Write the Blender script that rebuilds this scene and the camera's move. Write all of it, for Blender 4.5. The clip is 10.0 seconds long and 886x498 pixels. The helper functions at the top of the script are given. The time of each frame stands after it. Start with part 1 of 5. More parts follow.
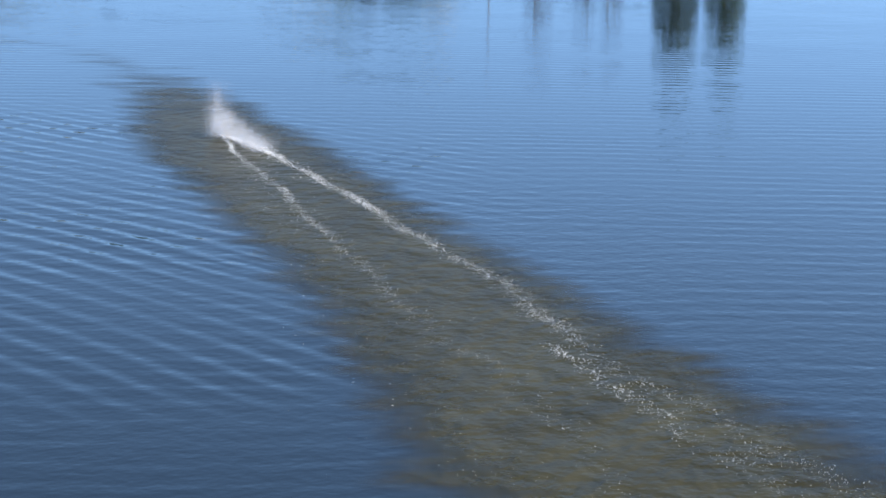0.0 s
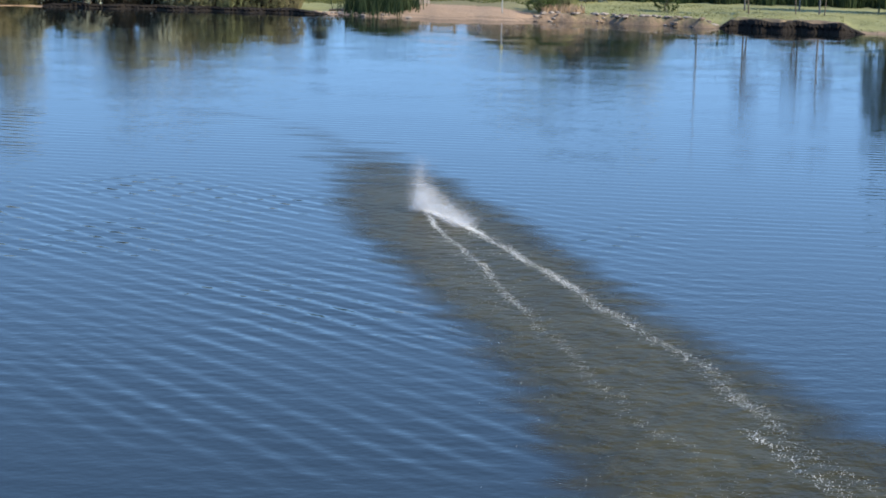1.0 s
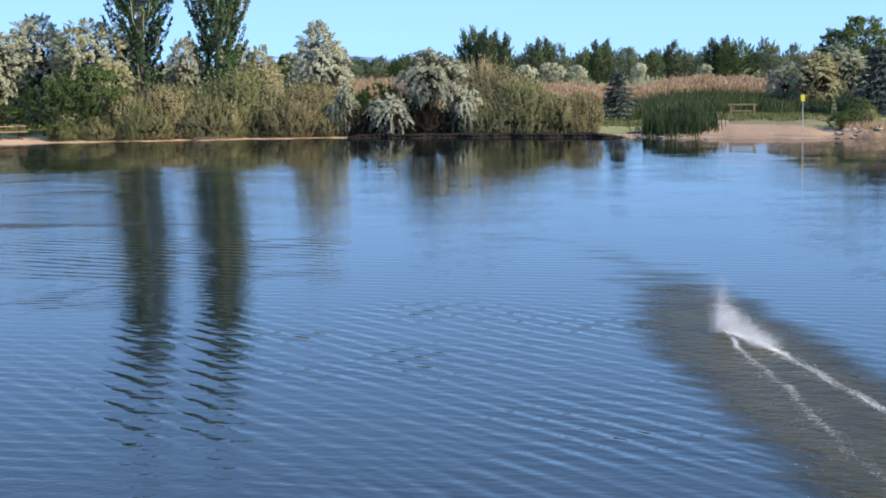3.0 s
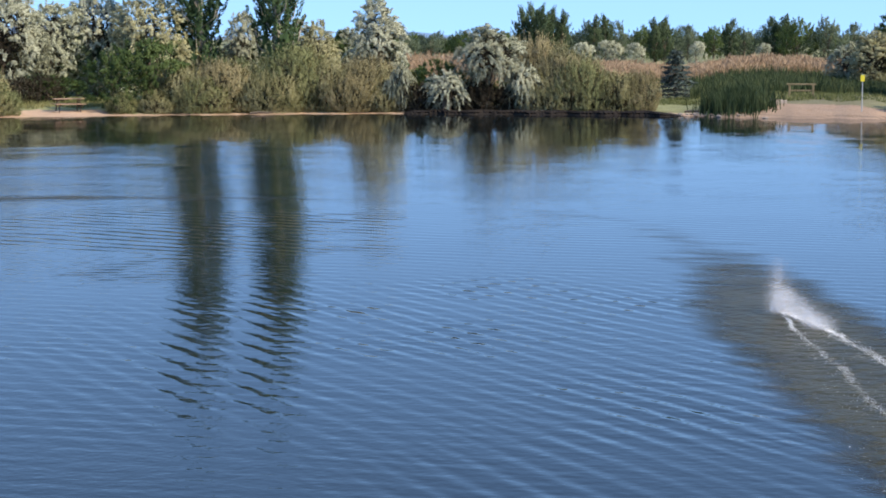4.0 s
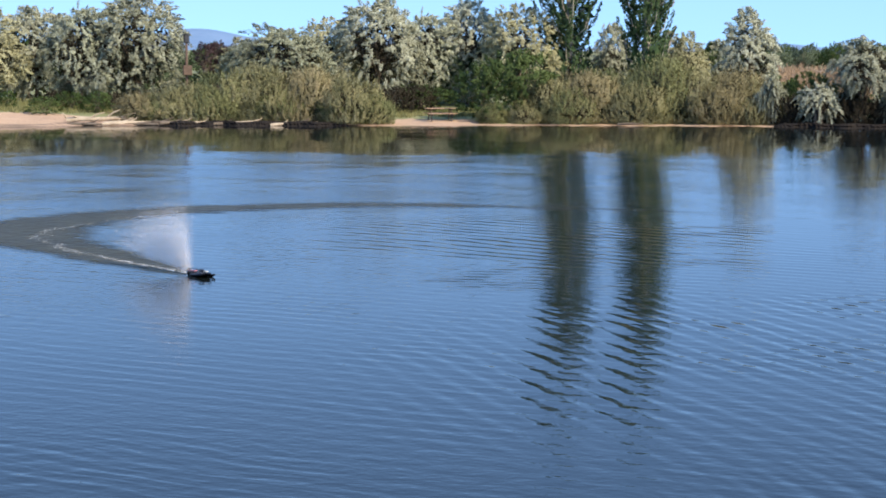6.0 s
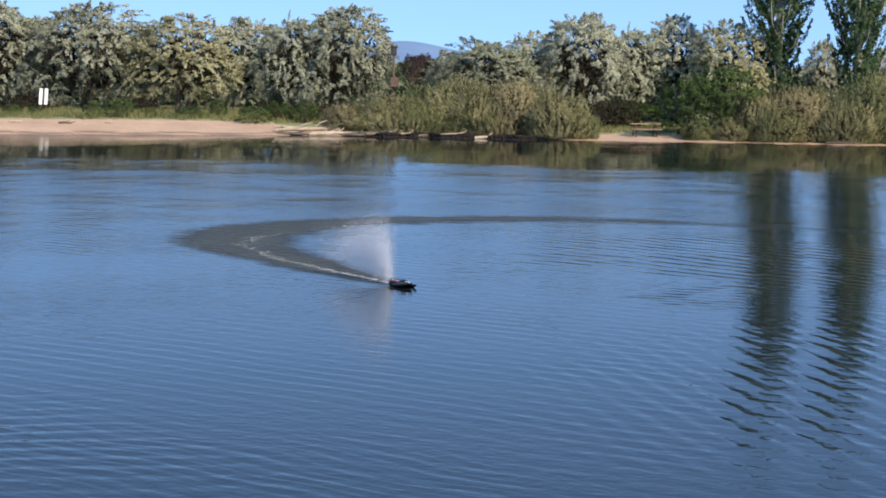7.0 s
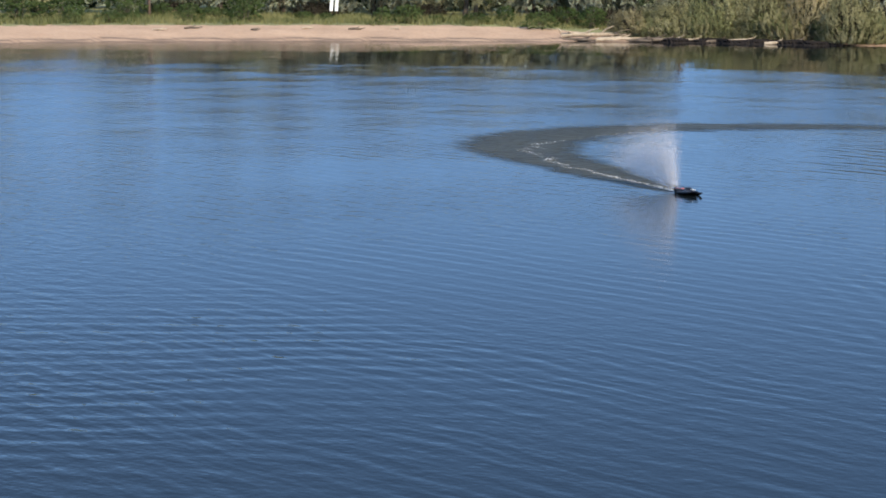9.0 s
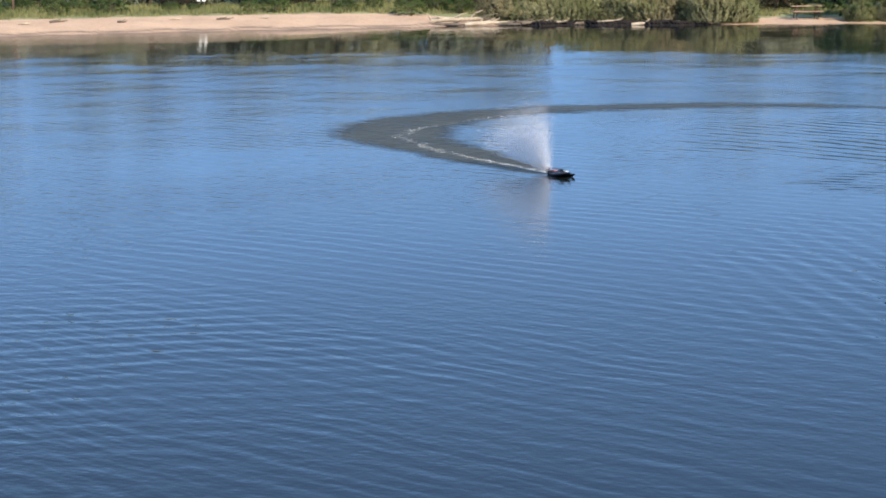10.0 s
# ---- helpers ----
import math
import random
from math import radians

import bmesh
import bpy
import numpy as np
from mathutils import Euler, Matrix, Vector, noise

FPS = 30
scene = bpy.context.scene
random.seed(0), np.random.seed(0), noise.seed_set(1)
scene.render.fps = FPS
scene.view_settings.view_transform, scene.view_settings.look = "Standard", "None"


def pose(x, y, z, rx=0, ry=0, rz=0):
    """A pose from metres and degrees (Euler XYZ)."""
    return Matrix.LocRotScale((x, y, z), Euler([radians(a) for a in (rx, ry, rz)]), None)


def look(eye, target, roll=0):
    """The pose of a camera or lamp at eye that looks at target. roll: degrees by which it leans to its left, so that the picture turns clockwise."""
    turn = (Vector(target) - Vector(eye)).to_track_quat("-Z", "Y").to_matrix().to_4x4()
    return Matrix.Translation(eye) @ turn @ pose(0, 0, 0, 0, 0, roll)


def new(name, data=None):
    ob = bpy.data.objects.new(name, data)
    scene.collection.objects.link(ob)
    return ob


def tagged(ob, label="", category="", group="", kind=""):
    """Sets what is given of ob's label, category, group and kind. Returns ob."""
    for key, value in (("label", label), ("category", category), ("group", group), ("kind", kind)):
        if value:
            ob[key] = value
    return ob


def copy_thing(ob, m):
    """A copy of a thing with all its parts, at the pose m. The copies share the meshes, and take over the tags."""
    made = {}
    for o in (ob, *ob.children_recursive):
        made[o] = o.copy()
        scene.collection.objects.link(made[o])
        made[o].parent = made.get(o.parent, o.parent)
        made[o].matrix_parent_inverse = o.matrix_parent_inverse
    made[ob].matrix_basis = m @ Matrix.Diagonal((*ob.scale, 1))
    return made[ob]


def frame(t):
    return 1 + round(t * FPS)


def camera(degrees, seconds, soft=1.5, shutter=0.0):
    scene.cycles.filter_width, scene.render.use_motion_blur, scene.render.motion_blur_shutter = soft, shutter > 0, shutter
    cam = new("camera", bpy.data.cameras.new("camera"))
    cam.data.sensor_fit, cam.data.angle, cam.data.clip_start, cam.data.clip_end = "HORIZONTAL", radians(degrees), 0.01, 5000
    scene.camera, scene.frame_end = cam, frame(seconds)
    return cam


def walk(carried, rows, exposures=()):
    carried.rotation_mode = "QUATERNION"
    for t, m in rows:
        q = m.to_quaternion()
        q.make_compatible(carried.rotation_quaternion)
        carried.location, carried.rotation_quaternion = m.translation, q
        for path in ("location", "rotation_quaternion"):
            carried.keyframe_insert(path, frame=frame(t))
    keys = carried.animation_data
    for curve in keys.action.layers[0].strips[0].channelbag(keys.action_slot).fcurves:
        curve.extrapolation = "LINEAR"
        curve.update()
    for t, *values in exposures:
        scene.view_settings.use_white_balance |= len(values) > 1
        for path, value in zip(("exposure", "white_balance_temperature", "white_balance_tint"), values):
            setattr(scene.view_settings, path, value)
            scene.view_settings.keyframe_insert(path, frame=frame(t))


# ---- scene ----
EYE = Vector((0.0, 0.0, 4.5))


def aim(turn, tilt, roll):
    """The camera on the bank, turned left by turn and raised by tilt degrees."""
    a, e = radians(turn), radians(tilt)
    way = Vector((-math.sin(a) * math.cos(e), math.cos(a) * math.cos(e), math.sin(e)))
    return look(EYE, EYE + way * 10, roll)


cam = camera(27.05, 10.0, soft=1.8)
walk(cam, [
    (0.0, aim(-7.07, -11.86, 1.0)), (0.1, aim(-5.79, -10.57, 1.2)), (0.2, aim(-3.72, -9.07, 1.5)),
    (0.3, aim(-2.05, -9.08, 1.4)), (0.4, aim(-0.02, -9.05, 1.35)), (0.5, aim(1.27, -9.31, 1.48)),
    (0.7, aim(0.93, -9.39, 1.6)), (1.0, aim(-0.73, -9.58, 1.5)), (1.2, aim(-0.30, -9.35, 0.9)),
    (1.3, aim(0.20, -8.70, 0.7)), (1.4, aim(1.44, -7.52, 0.45)), (1.5, aim(2.24, -6.84, 0.43)),
    (1.6, aim(2.84, -6.84, 0.36)), (1.8, aim(5.34, -6.75, 0.15)), (2.0, aim(5.97, -7.28, 0.11)),
    (2.5, aim(7.35, -7.09, -0.35)), (3.0, aim(8.71, -5.83, -0.58)), (3.2, aim(9.71, -5.68, -0.46)),
    (3.8, aim(10.35, -6.3, -0.1)), (4.5, aim(10.74, -6.88, 0.20)), (4.7, aim(11.32, -6.71, 0.05)),
    (5.0, aim(13.53, -6.33, -0.02)), (5.5, aim(17.83, -6.41, 0.30)), (6.0, aim(21.80, -6.21, 0.15)),
    (6.2, aim(23.83, -6.00, 0.10)), (7.3, aim(30.19, -5.78, 1.02)), (7.5, aim(32.27, -5.68, 0.93)),
    (8.0, aim(35.96, -5.87, 0.61)), (8.4, aim(37.00, -6.78, 0.5)), (8.5, aim(37.20, -7.20, 0.45)),
    (9.0, aim(36.95, -8.84, 0.45)), (9.2, aim(36.77, -9.69, 0.25)), (9.5, aim(36.43, -10.08, 0.15)),
    (9.8, aim(34.38, -9.83, -0.35)), (10.0, aim(33.05, -9.26, -0.68)),
], [(t, stops, 6650, tint) for t, stops, tint in ((0.0, 1.21, 8), (0.5, 0.96, 6), (1.0, 1.12, 5.5), (1.5, 1.25, 7), (2.5, 1.15, 7.5), (3.2, 1.1, 10), (5.5, 1.08, 9.5), (6.2, 1.12, 10.5), (7.4, 0.74, 11.3), (8.2, 0.71, 10), (9.0, 0.87, 8.5), (9.5, 1.03, 8), (10.0, 1.2, 8.5))])

# ---- sky, sun, exposure ----
SUN = Vector((0.72, -0.30, 0.62)).normalized()
world = bpy.data.worlds.new("sky")
scene.world = world
world.use_nodes = True
wn = world.node_tree.nodes
sky = wn.new("ShaderNodeTexSky")
sky.sky_type, sky.sun_disc = "NISHITA", False
sky.sun_elevation = math.asin(SUN.z)
sky.sun_rotation = math.atan2(SUN.x, SUN.y)
sky.altitude, sky.air_density, sky.dust_density, sky.ozone_density = 800, 1.7, 0.85, 6.6
# an even blue low in the sky, with no pale band on the horizon
lift = wn.new("ShaderNodeMapping")
lift.inputs["Location"].default_value = (0, 0, 0.36)
lift.inputs["Scale"].default_value = (1, 1, 1.4)
world.node_tree.links.new(wn.new("ShaderNodeTexCoord").outputs["Generated"], lift.inputs[0])
world.node_tree.links.new(lift.outputs[0], sky.inputs[0])
world.node_tree.links.new(sky.outputs[0], wn["Background"].inputs[0])
wn["Background"].inputs[1].default_value = 0.164
sun = new("sun", bpy.data.lights.new("sun", "SUN"))
sun.data.energy, sun.data.angle, sun.data.color = 3.4, radians(0.5), (1.0, 0.88, 0.70)
sun.matrix_world = look(SUN * 500, (0, 0, 0))


# ---- materials ----
def material(name, rough=0.7, ior=1.45, metal=0.0):
    m = bpy.data.materials.new(name)
    m.use_nodes = True
    nt = m.node_tree
    b = nt.nodes["Principled BSDF"]
    b.inputs["Roughness"].default_value = rough
    b.inputs["IOR"].default_value = ior
    b.inputs["Metallic"].default_value = metal
    return m, nt, b


def node(nt, kind, **values):
    n = nt.nodes.new(kind)
    for key, value in values.items():
        n.inputs[key.replace("_", " ")].default_value = value
    return n


def ramp(nt, fac, stops):
    r = nt.nodes.new("ShaderNodeValToRGB")
    e = r.color_ramp.elements
    for i, (p, c) in enumerate(stops):
        el = e[i] if i < 2 else e.new(p)
        el.position, el.color = p, (*c, 1)
    nt.links.new(fac, r.inputs[0])
    return r.outputs[0]


def math_node(nt, op, a, b=None):
    n = nt.nodes.new("ShaderNodeMath")
    n.operation = op
    for i, v in enumerate((a, b)):
        if v is None:
            continue
        if isinstance(v, (int, float)):
            n.inputs[i].default_value = v
        else:
            nt.links.new(v, n.inputs[i])
    return n.outputs[0]


def mix_color(nt, fac, a, b):
    n = nt.nodes.new("ShaderNodeMix")
    n.data_type = "RGBA"
    for i, v in ((0, fac), (6, a), (7, b)):
        if isinstance(v, (int, float)):
            n.inputs[i].default_value = v
        elif isinstance(v, tuple):
            n.inputs[i].default_value = (*v, 1)
        else:
            nt.links.new(v, n.inputs[i])
    return n.outputs[2]


def speckled(name, dark, light, scale=3.0, rough=0.8, bump=0.02, fine=12.0, metal=0.0, gloss=0.5):
    """A surface with two scales of variation and a fine relief."""
    m, nt, b = material(name, rough, metal=metal)
    b.inputs["Specular IOR Level"].default_value = gloss
    tc = nt.nodes.new("ShaderNodeTexCoord")
    big, small = node(nt, "ShaderNodeTexNoise", Scale=scale, Detail=4.0), node(nt, "ShaderNodeTexNoise", Scale=scale * fine, Detail=3.0)
    for n in (big, small):
        nt.links.new(tc.outputs["Object"], n.inputs["Vector"])
    f = math_node(nt, "ADD", math_node(nt, "MULTIPLY", big.outputs[0], 0.6), math_node(nt, "MULTIPLY", small.outputs[0], 0.4))
    nt.links.new(ramp(nt, f, [(0.35, dark), (0.65, light)]), b.inputs["Base Color"])
    bp = node(nt, "ShaderNodeBump", Strength=0.6, Distance=bump)
    nt.links.new(small.outputs[0], bp.inputs["Height"])
    nt.links.new(bp.outputs[0], b.inputs["Normal"])
    return m


def leafy(name, dark, mid, light, through_light=0.3, clump=0.9, warm=None):
    """Leaves: colour by leaf, by clump and by plant, with some light coming through."""
    m, nt, b = material(name, 0.55)
    b.inputs["Specular IOR Level"].default_value = 0.12
    geo, tc, info = (nt.nodes.new(k) for k in ("ShaderNodeNewGeometry", "ShaderNodeTexCoord", "ShaderNodeObjectInfo"))
    n = node(nt, "ShaderNodeTexNoise", Scale=clump, Detail=3.0)
    nt.links.new(tc.outputs["Object"], n.inputs["Vector"])
    f = math_node(nt, "ADD", math_node(nt, "MULTIPLY", n.outputs[0], 0.85), math_node(nt, "MULTIPLY", geo.outputs["Random Per Island"], 0.22))
    f = math_node(nt, "ADD", f, math_node(nt, "MULTIPLY", math_node(nt, "SUBTRACT", info.outputs["Random"], 0.5), 0.22))
    col = ramp(nt, f, [(0.25, dark), (0.52, mid), (0.8, light)] + ([(0.95, warm)] if warm else []))
    nt.links.new(col, b.inputs["Base Color"])
    tr = nt.nodes.new("ShaderNodeBsdfTranslucent")
    nt.links.new(col, tr.inputs[0])
    mx = nt.nodes.new("ShaderNodeMixShader")
    mx.inputs[0].default_value = through_light
    nt.links.new(b.outputs[0], mx.inputs[1])
    nt.links.new(tr.outputs[0], mx.inputs[2])
    nt.links.new(mx.outputs[0], nt.nodes["Material Output"].inputs[0])
    return m


def wave_field(nt, pos, along, length, size, centre=None, reach=10.0, drift=1.0):
    """Height in metres of a train of ripples that travels along a direction, fading away from its centre."""
    d = Vector(along).normalized()
    dot = nt.nodes.new("ShaderNodeVectorMath")
    dot.operation = "DOT_PRODUCT"
    nt.links.new(pos, dot.inputs[0])
    dot.inputs[1].default_value = (d.x, d.y, 0)
    wob = node(nt, "ShaderNodeTexNoise", Scale=0.35 / length * 0.4, Detail=1.0)
    nt.links.new(pos, wob.inputs["Vector"])
    ph = math_node(nt, "ADD", math_node(nt, "MULTIPLY", dot.outputs["Value"], 2 * math.pi / length), math_node(nt, "MULTIPLY", wob.outputs[0], 9.0 * drift))
    s = math_node(nt, "ADD", math_node(nt, "SINE", ph), math_node(nt, "MULTIPLY", math_node(nt, "SINE", math_node(nt, "MULTIPLY", ph, 2.0)), -0.28))
    patch = node(nt, "ShaderNodeTexNoise", Scale=0.3, Detail=2.0)
    nt.links.new(pos, patch.inputs["Vector"])
    amp = nt.nodes.new("ShaderNodeMapRange")
    amp.inputs[1].default_value, amp.inputs[2].default_value = 0.38, 0.62
    amp.inputs[3].default_value, amp.inputs[4].default_value = 0.4, 1.0
    nt.links.new(patch.outputs[0], amp.inputs[0])
    hgt = math_node(nt, "MULTIPLY", math_node(nt, "MULTIPLY", s, size), amp.outputs[0])
    if centre:
        dist = nt.nodes.new("ShaderNodeVectorMath")
        dist.operation = "DISTANCE"
        nt.links.new(pos, dist.inputs[0])
        dist.inputs[1].default_value = (*centre, 0)
        fade = nt.nodes.new("ShaderNodeMapRange")
        fade.interpolation_type = "SMOOTHSTEP"
        fade.inputs[1].default_value, fade.inputs[2].default_value = reach * 0.35, reach
        fade.inputs[3].default_value, fade.inputs[4].default_value = 1.0, 0.0
        nt.links.new(dist.outputs["Value"], fade.inputs[0])
        hgt = math_node(nt, "MULTIPLY", hgt, fade.outputs[0])
    return hgt


def wind_ripples(nt, pos, size, scale):
    mp = nt.nodes.new("ShaderNodeMapping")
    mp.inputs["Rotation"].default_value = (0, 0, radians(-20))
    mp.inputs["Scale"].default_value = (0.7, 1.0, 1.0)
    nt.links.new(pos, mp.inputs[0])
    n = node(nt, "ShaderNodeTexNoise", Scale=scale, Detail=2.5, Roughness=0.55)
    nt.links.new(mp.outputs[0], n.inputs["Vector"])
    patch = node(nt, "ShaderNodeTexNoise", Scale=0.07, Detail=2.0)
    nt.links.new(pos, patch.inputs["Vector"])
    amp = nt.nodes.new("ShaderNodeMapRange")
    amp.inputs[1].default_value, amp.inputs[2].default_value = 0.35, 0.65
    amp.inputs[3].default_value, amp.inputs[4].default_value = 0.45, 1.25
    nt.links.new(patch.outputs[0], amp.inputs[0])
    return math_node(nt, "MULTIPLY", math_node(nt, "MULTIPLY", n.outputs[0], size), amp.outputs[0])


def open_water(nt, pos):
    """1 where the breeze reaches the lake, 0 in the sheltered strip along the far shore."""
    ln = nt.nodes.new("ShaderNodeVectorMath")
    ln.operation = "LENGTH"
    nt.links.new(pos, ln.inputs[0])
    wob = node(nt, "ShaderNodeTexNoise", Scale=0.11, Detail=3.0)
    nt.links.new(pos, wob.inputs["Vector"])
    d = math_node(nt, "ADD", ln.outputs["Value"], math_node(nt, "MULTIPLY", wob.outputs[0], 16.0))
    xyz, beach = nt.nodes.new("ShaderNodeSeparateXYZ"), nt.nodes.new("ShaderNodeMapRange")
    nt.links.new(pos, xyz.inputs[0])
    beach.inputs[1].default_value, beach.inputs[2].default_value = -68.0, -52.0
    beach.inputs[3].default_value, beach.inputs[4].default_value = -30.0, 0.0
    nt.links.new(xyz.outputs[0], beach.inputs[0])
    d = math_node(nt, "ADD", d, beach.outputs[0])
    mr = nt.nodes.new("ShaderNodeMapRange")
    mr.interpolation_type = "SMOOTHSTEP"
    mr.inputs[1].default_value, mr.inputs[2].default_value = 78.0, 94.0
    mr.inputs[3].default_value, mr.inputs[4].default_value = 1.0, 0.0
    nt.links.new(d, mr.inputs[0])
    return mr.outputs[0]


LEAN = 0.0011


def water_material():
    m, nt, b = material("lake_water", 0.03, 1.333)
    pos = nt.nodes.new("ShaderNodeNewGeometry").outputs["Position"]
    murk = node(nt, "ShaderNodeTexNoise", Scale=0.08, Detail=3.0)
    nt.links.new(pos, murk.inputs["Vector"])
    nt.links.new(ramp(nt, murk.outputs[0], [(0.3, (0.0035, 0.006, 0.007)), (0.7, (0.007, 0.010, 0.0105))]), b.inputs["Base Color"])
    h = wave_field(nt, pos, (0.736, 0.677), 0.49, 0.0042, (-3.6, 26.4), 10.2, 0.5)
    h = math_node(nt, "ADD", h, wave_field(nt, pos, (0.8, 0.6), 0.46, 0.0048, (-0.6, 18.6), 5.2, 0.4))
    h = math_node(nt, "ADD", h, wave_field(nt, pos, (-0.62, 0.78), 0.52, 0.0028, (-15.4, 13.6), 7.0, 1.2))
    h = math_node(nt, "ADD", h, wave_field(nt, pos, (0.3, 0.95), 0.62, 0.0042, (-13.6, 41.0), 7.5, 0.8))
    h = math_node(nt, "ADD", h, wave_field(nt, pos, (-0.35, 0.94), 0.42, 0.0020, (-11.6, 34.0), 4.0, 1.6))
    h = math_node(nt, "ADD", h, wave_field(nt, pos, (0.1, 1.0), 0.5, 0.0013))
    h = math_node(nt, "ADD", h, wave_field(nt, pos, (0.16, 1.0), 0.3, 0.0013, (-12.0, 12.5), 9.5, 2.2))
    breeze = open_water(nt, pos)
    fine = math_node(nt, "ADD", wind_ripples(nt, pos, 0.0115, 3.8), math_node(nt, "ADD", wind_ripples(nt, pos, 0.0044, 9.0), wind_ripples(nt, pos, 0.0018, 19.0)))
    far = nt.nodes.new("ShaderNodeVectorMath")
    far.operation = "LENGTH"
    nt.links.new(pos, far.inputs[0])
    fetch = nt.nodes.new("ShaderNodeMapRange")
    fetch.interpolation_type = "SMOOTHSTEP"
    fetch.inputs[1].default_value, fetch.inputs[2].default_value = 20.0, 42.0
    fetch.inputs[3].default_value, fetch.inputs[4].default_value = 2.3, 0.95
    nt.links.new(far.outputs["Value"], fetch.inputs[0])
    # calmer water in the lee towards the sandy point
    east = nt.nodes.new("ShaderNodeSeparateXYZ")
    nt.links.new(pos, east.inputs[0])
    lee = nt.nodes.new("ShaderNodeMapRange")
    lee.interpolation_type = "SMOOTHSTEP"
    lee.inputs[1].default_value, lee.inputs[2].default_value = -30.0, -9.0
    lee.inputs[3].default_value, lee.inputs[4].default_value = 1.0, 0.34
    nt.links.new(east.outputs[0], lee.inputs[0])
    fine = math_node(nt, "MULTIPLY", math_node(nt, "MULTIPLY", fine, fetch.outputs[0]), lee.outputs[0])
    h = math_node(nt, "ADD", h, math_node(nt, "MULTIPLY", fine, math_node(nt, "ADD", math_node(nt, "MULTIPLY", breeze, 0.92), 0.08)))
    # farther out the breeze leans the ripples' steep faces towards the near bank
    sway = node(nt, "ShaderNodeTexNoise", Scale=0.2, Detail=4.0)
    nt.links.new(pos, sway.inputs["Vector"])
    d = math_node(nt, "ADD", far.outputs["Value"], math_node(nt, "ADD", math_node(nt, "MULTIPLY", east.outputs[0], 0.15), 4.0))
    d = math_node(nt, "ADD", d, math_node(nt, "MULTIPLY", math_node(nt, "SUBTRACT", sway.outputs[0], 0.5), 5.0))
    west = nt.nodes.new("ShaderNodeMapRange")
    west.inputs[1].default_value, west.inputs[2].default_value = -58.0, -32.0
    west.inputs[3].default_value, west.inputs[4].default_value = 1.35, 1.0
    nt.links.new(east.outputs[0], west.inputs[0])
    lean = math_node(nt, "MULTIPLY", math_node(nt, "MULTIPLY", math_node(nt, "SUBTRACT", lee.outputs[0], 0.2), west.outputs[0]), LEAN / 10)
    for shift, end in ((0.0, 68.0), (2.0, 73.0), (-1.0, 77.0), (1.0, 81.0), (-2.0, 87.0)):
        u = math_node(nt, "SUBTRACT", math_node(nt, "MINIMUM", math_node(nt, "MAXIMUM", math_node(nt, "ADD", d, shift), 33.0), end), 33.0)
        h = math_node(nt, "ADD", h, math_node(nt, "MULTIPLY", math_node(nt, "MULTIPLY", u, u), lean))
    # ripples too small to tell apart blur the mirror farther out
    blur = nt.nodes.new("ShaderNodeMapRange")
    blur.inputs[1].default_value, blur.inputs[2].default_value = 26.0, 60.0
    blur.inputs[3].default_value, blur.inputs[4].default_value = 0.0, 0.055
    nt.links.new(far.outputs["Value"], blur.inputs[0])
    nt.links.new(math_node(nt, "ADD", math_node(nt, "MULTIPLY", math_node(nt, "MULTIPLY", breeze, blur.outputs[0]), lee.outputs[0]), 0.022), b.inputs["Roughness"])
    bp = node(nt, "ShaderNodeBump", Strength=1.0, Distance=1.0)
    nt.links.new(h, bp.inputs["Height"])
    nt.links.new(bp.outputs[0], b.inputs["Normal"])
    return m


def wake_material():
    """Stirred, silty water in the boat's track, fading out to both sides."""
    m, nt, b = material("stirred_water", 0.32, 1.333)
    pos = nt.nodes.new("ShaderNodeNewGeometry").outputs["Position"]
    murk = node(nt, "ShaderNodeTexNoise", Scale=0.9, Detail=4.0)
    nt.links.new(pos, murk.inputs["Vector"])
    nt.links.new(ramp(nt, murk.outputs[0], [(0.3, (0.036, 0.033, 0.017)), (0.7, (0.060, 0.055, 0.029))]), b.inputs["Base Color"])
    # sky reflection turned down here: the chop's darker look is put in by hand
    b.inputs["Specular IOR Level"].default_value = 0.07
    chop = node(nt, "ShaderNodeTexNoise", Scale=3.4, Detail=3.0, Roughness=0.5)
    nt.links.new(pos, chop.inputs["Vector"])
    bp = node(nt, "ShaderNodeBump", Strength=1.0, Distance=0.095)
    nt.links.new(chop.outputs[0], bp.inputs["Height"])
    nt.links.new(bp.outputs[0], b.inputs["Normal"])
    at = nt.nodes.new("ShaderNodeAttribute")
    at.attribute_name = "cover"
    ragged = nt.nodes.new("ShaderNodeMapping")
    ragged.inputs["Scale"].default_value = (0.45, 1.5, 1.0)
    nt.links.new(pos, ragged.inputs[0])
    edge = node(nt, "ShaderNodeTexNoise", Scale=1.3, Detail=4.0)
    nt.links.new(ragged.outputs[0], edge.inputs["Vector"])
    f = math_node(nt, "ADD", at.outputs["Fac"], math_node(nt, "MULTIPLY", math_node(nt, "SUBTRACT", edge.outputs[0], 0.5), 0.9))
    mr = nt.nodes.new("ShaderNodeMapRange")
    mr.interpolation_type = "SMOOTHSTEP"
    mr.inputs[1].default_value, mr.inputs[2].default_value = 0.08, 0.75
    mr.inputs[4].default_value = 0.88
    nt.links.new(f, mr.inputs[0])
    nt.links.new(math_node(nt, "MULTIPLY", mr.outputs[0], math_node(nt, "GREATER_THAN", at.outputs["Fac"], 0.002)), b.inputs["Alpha"])
    return m


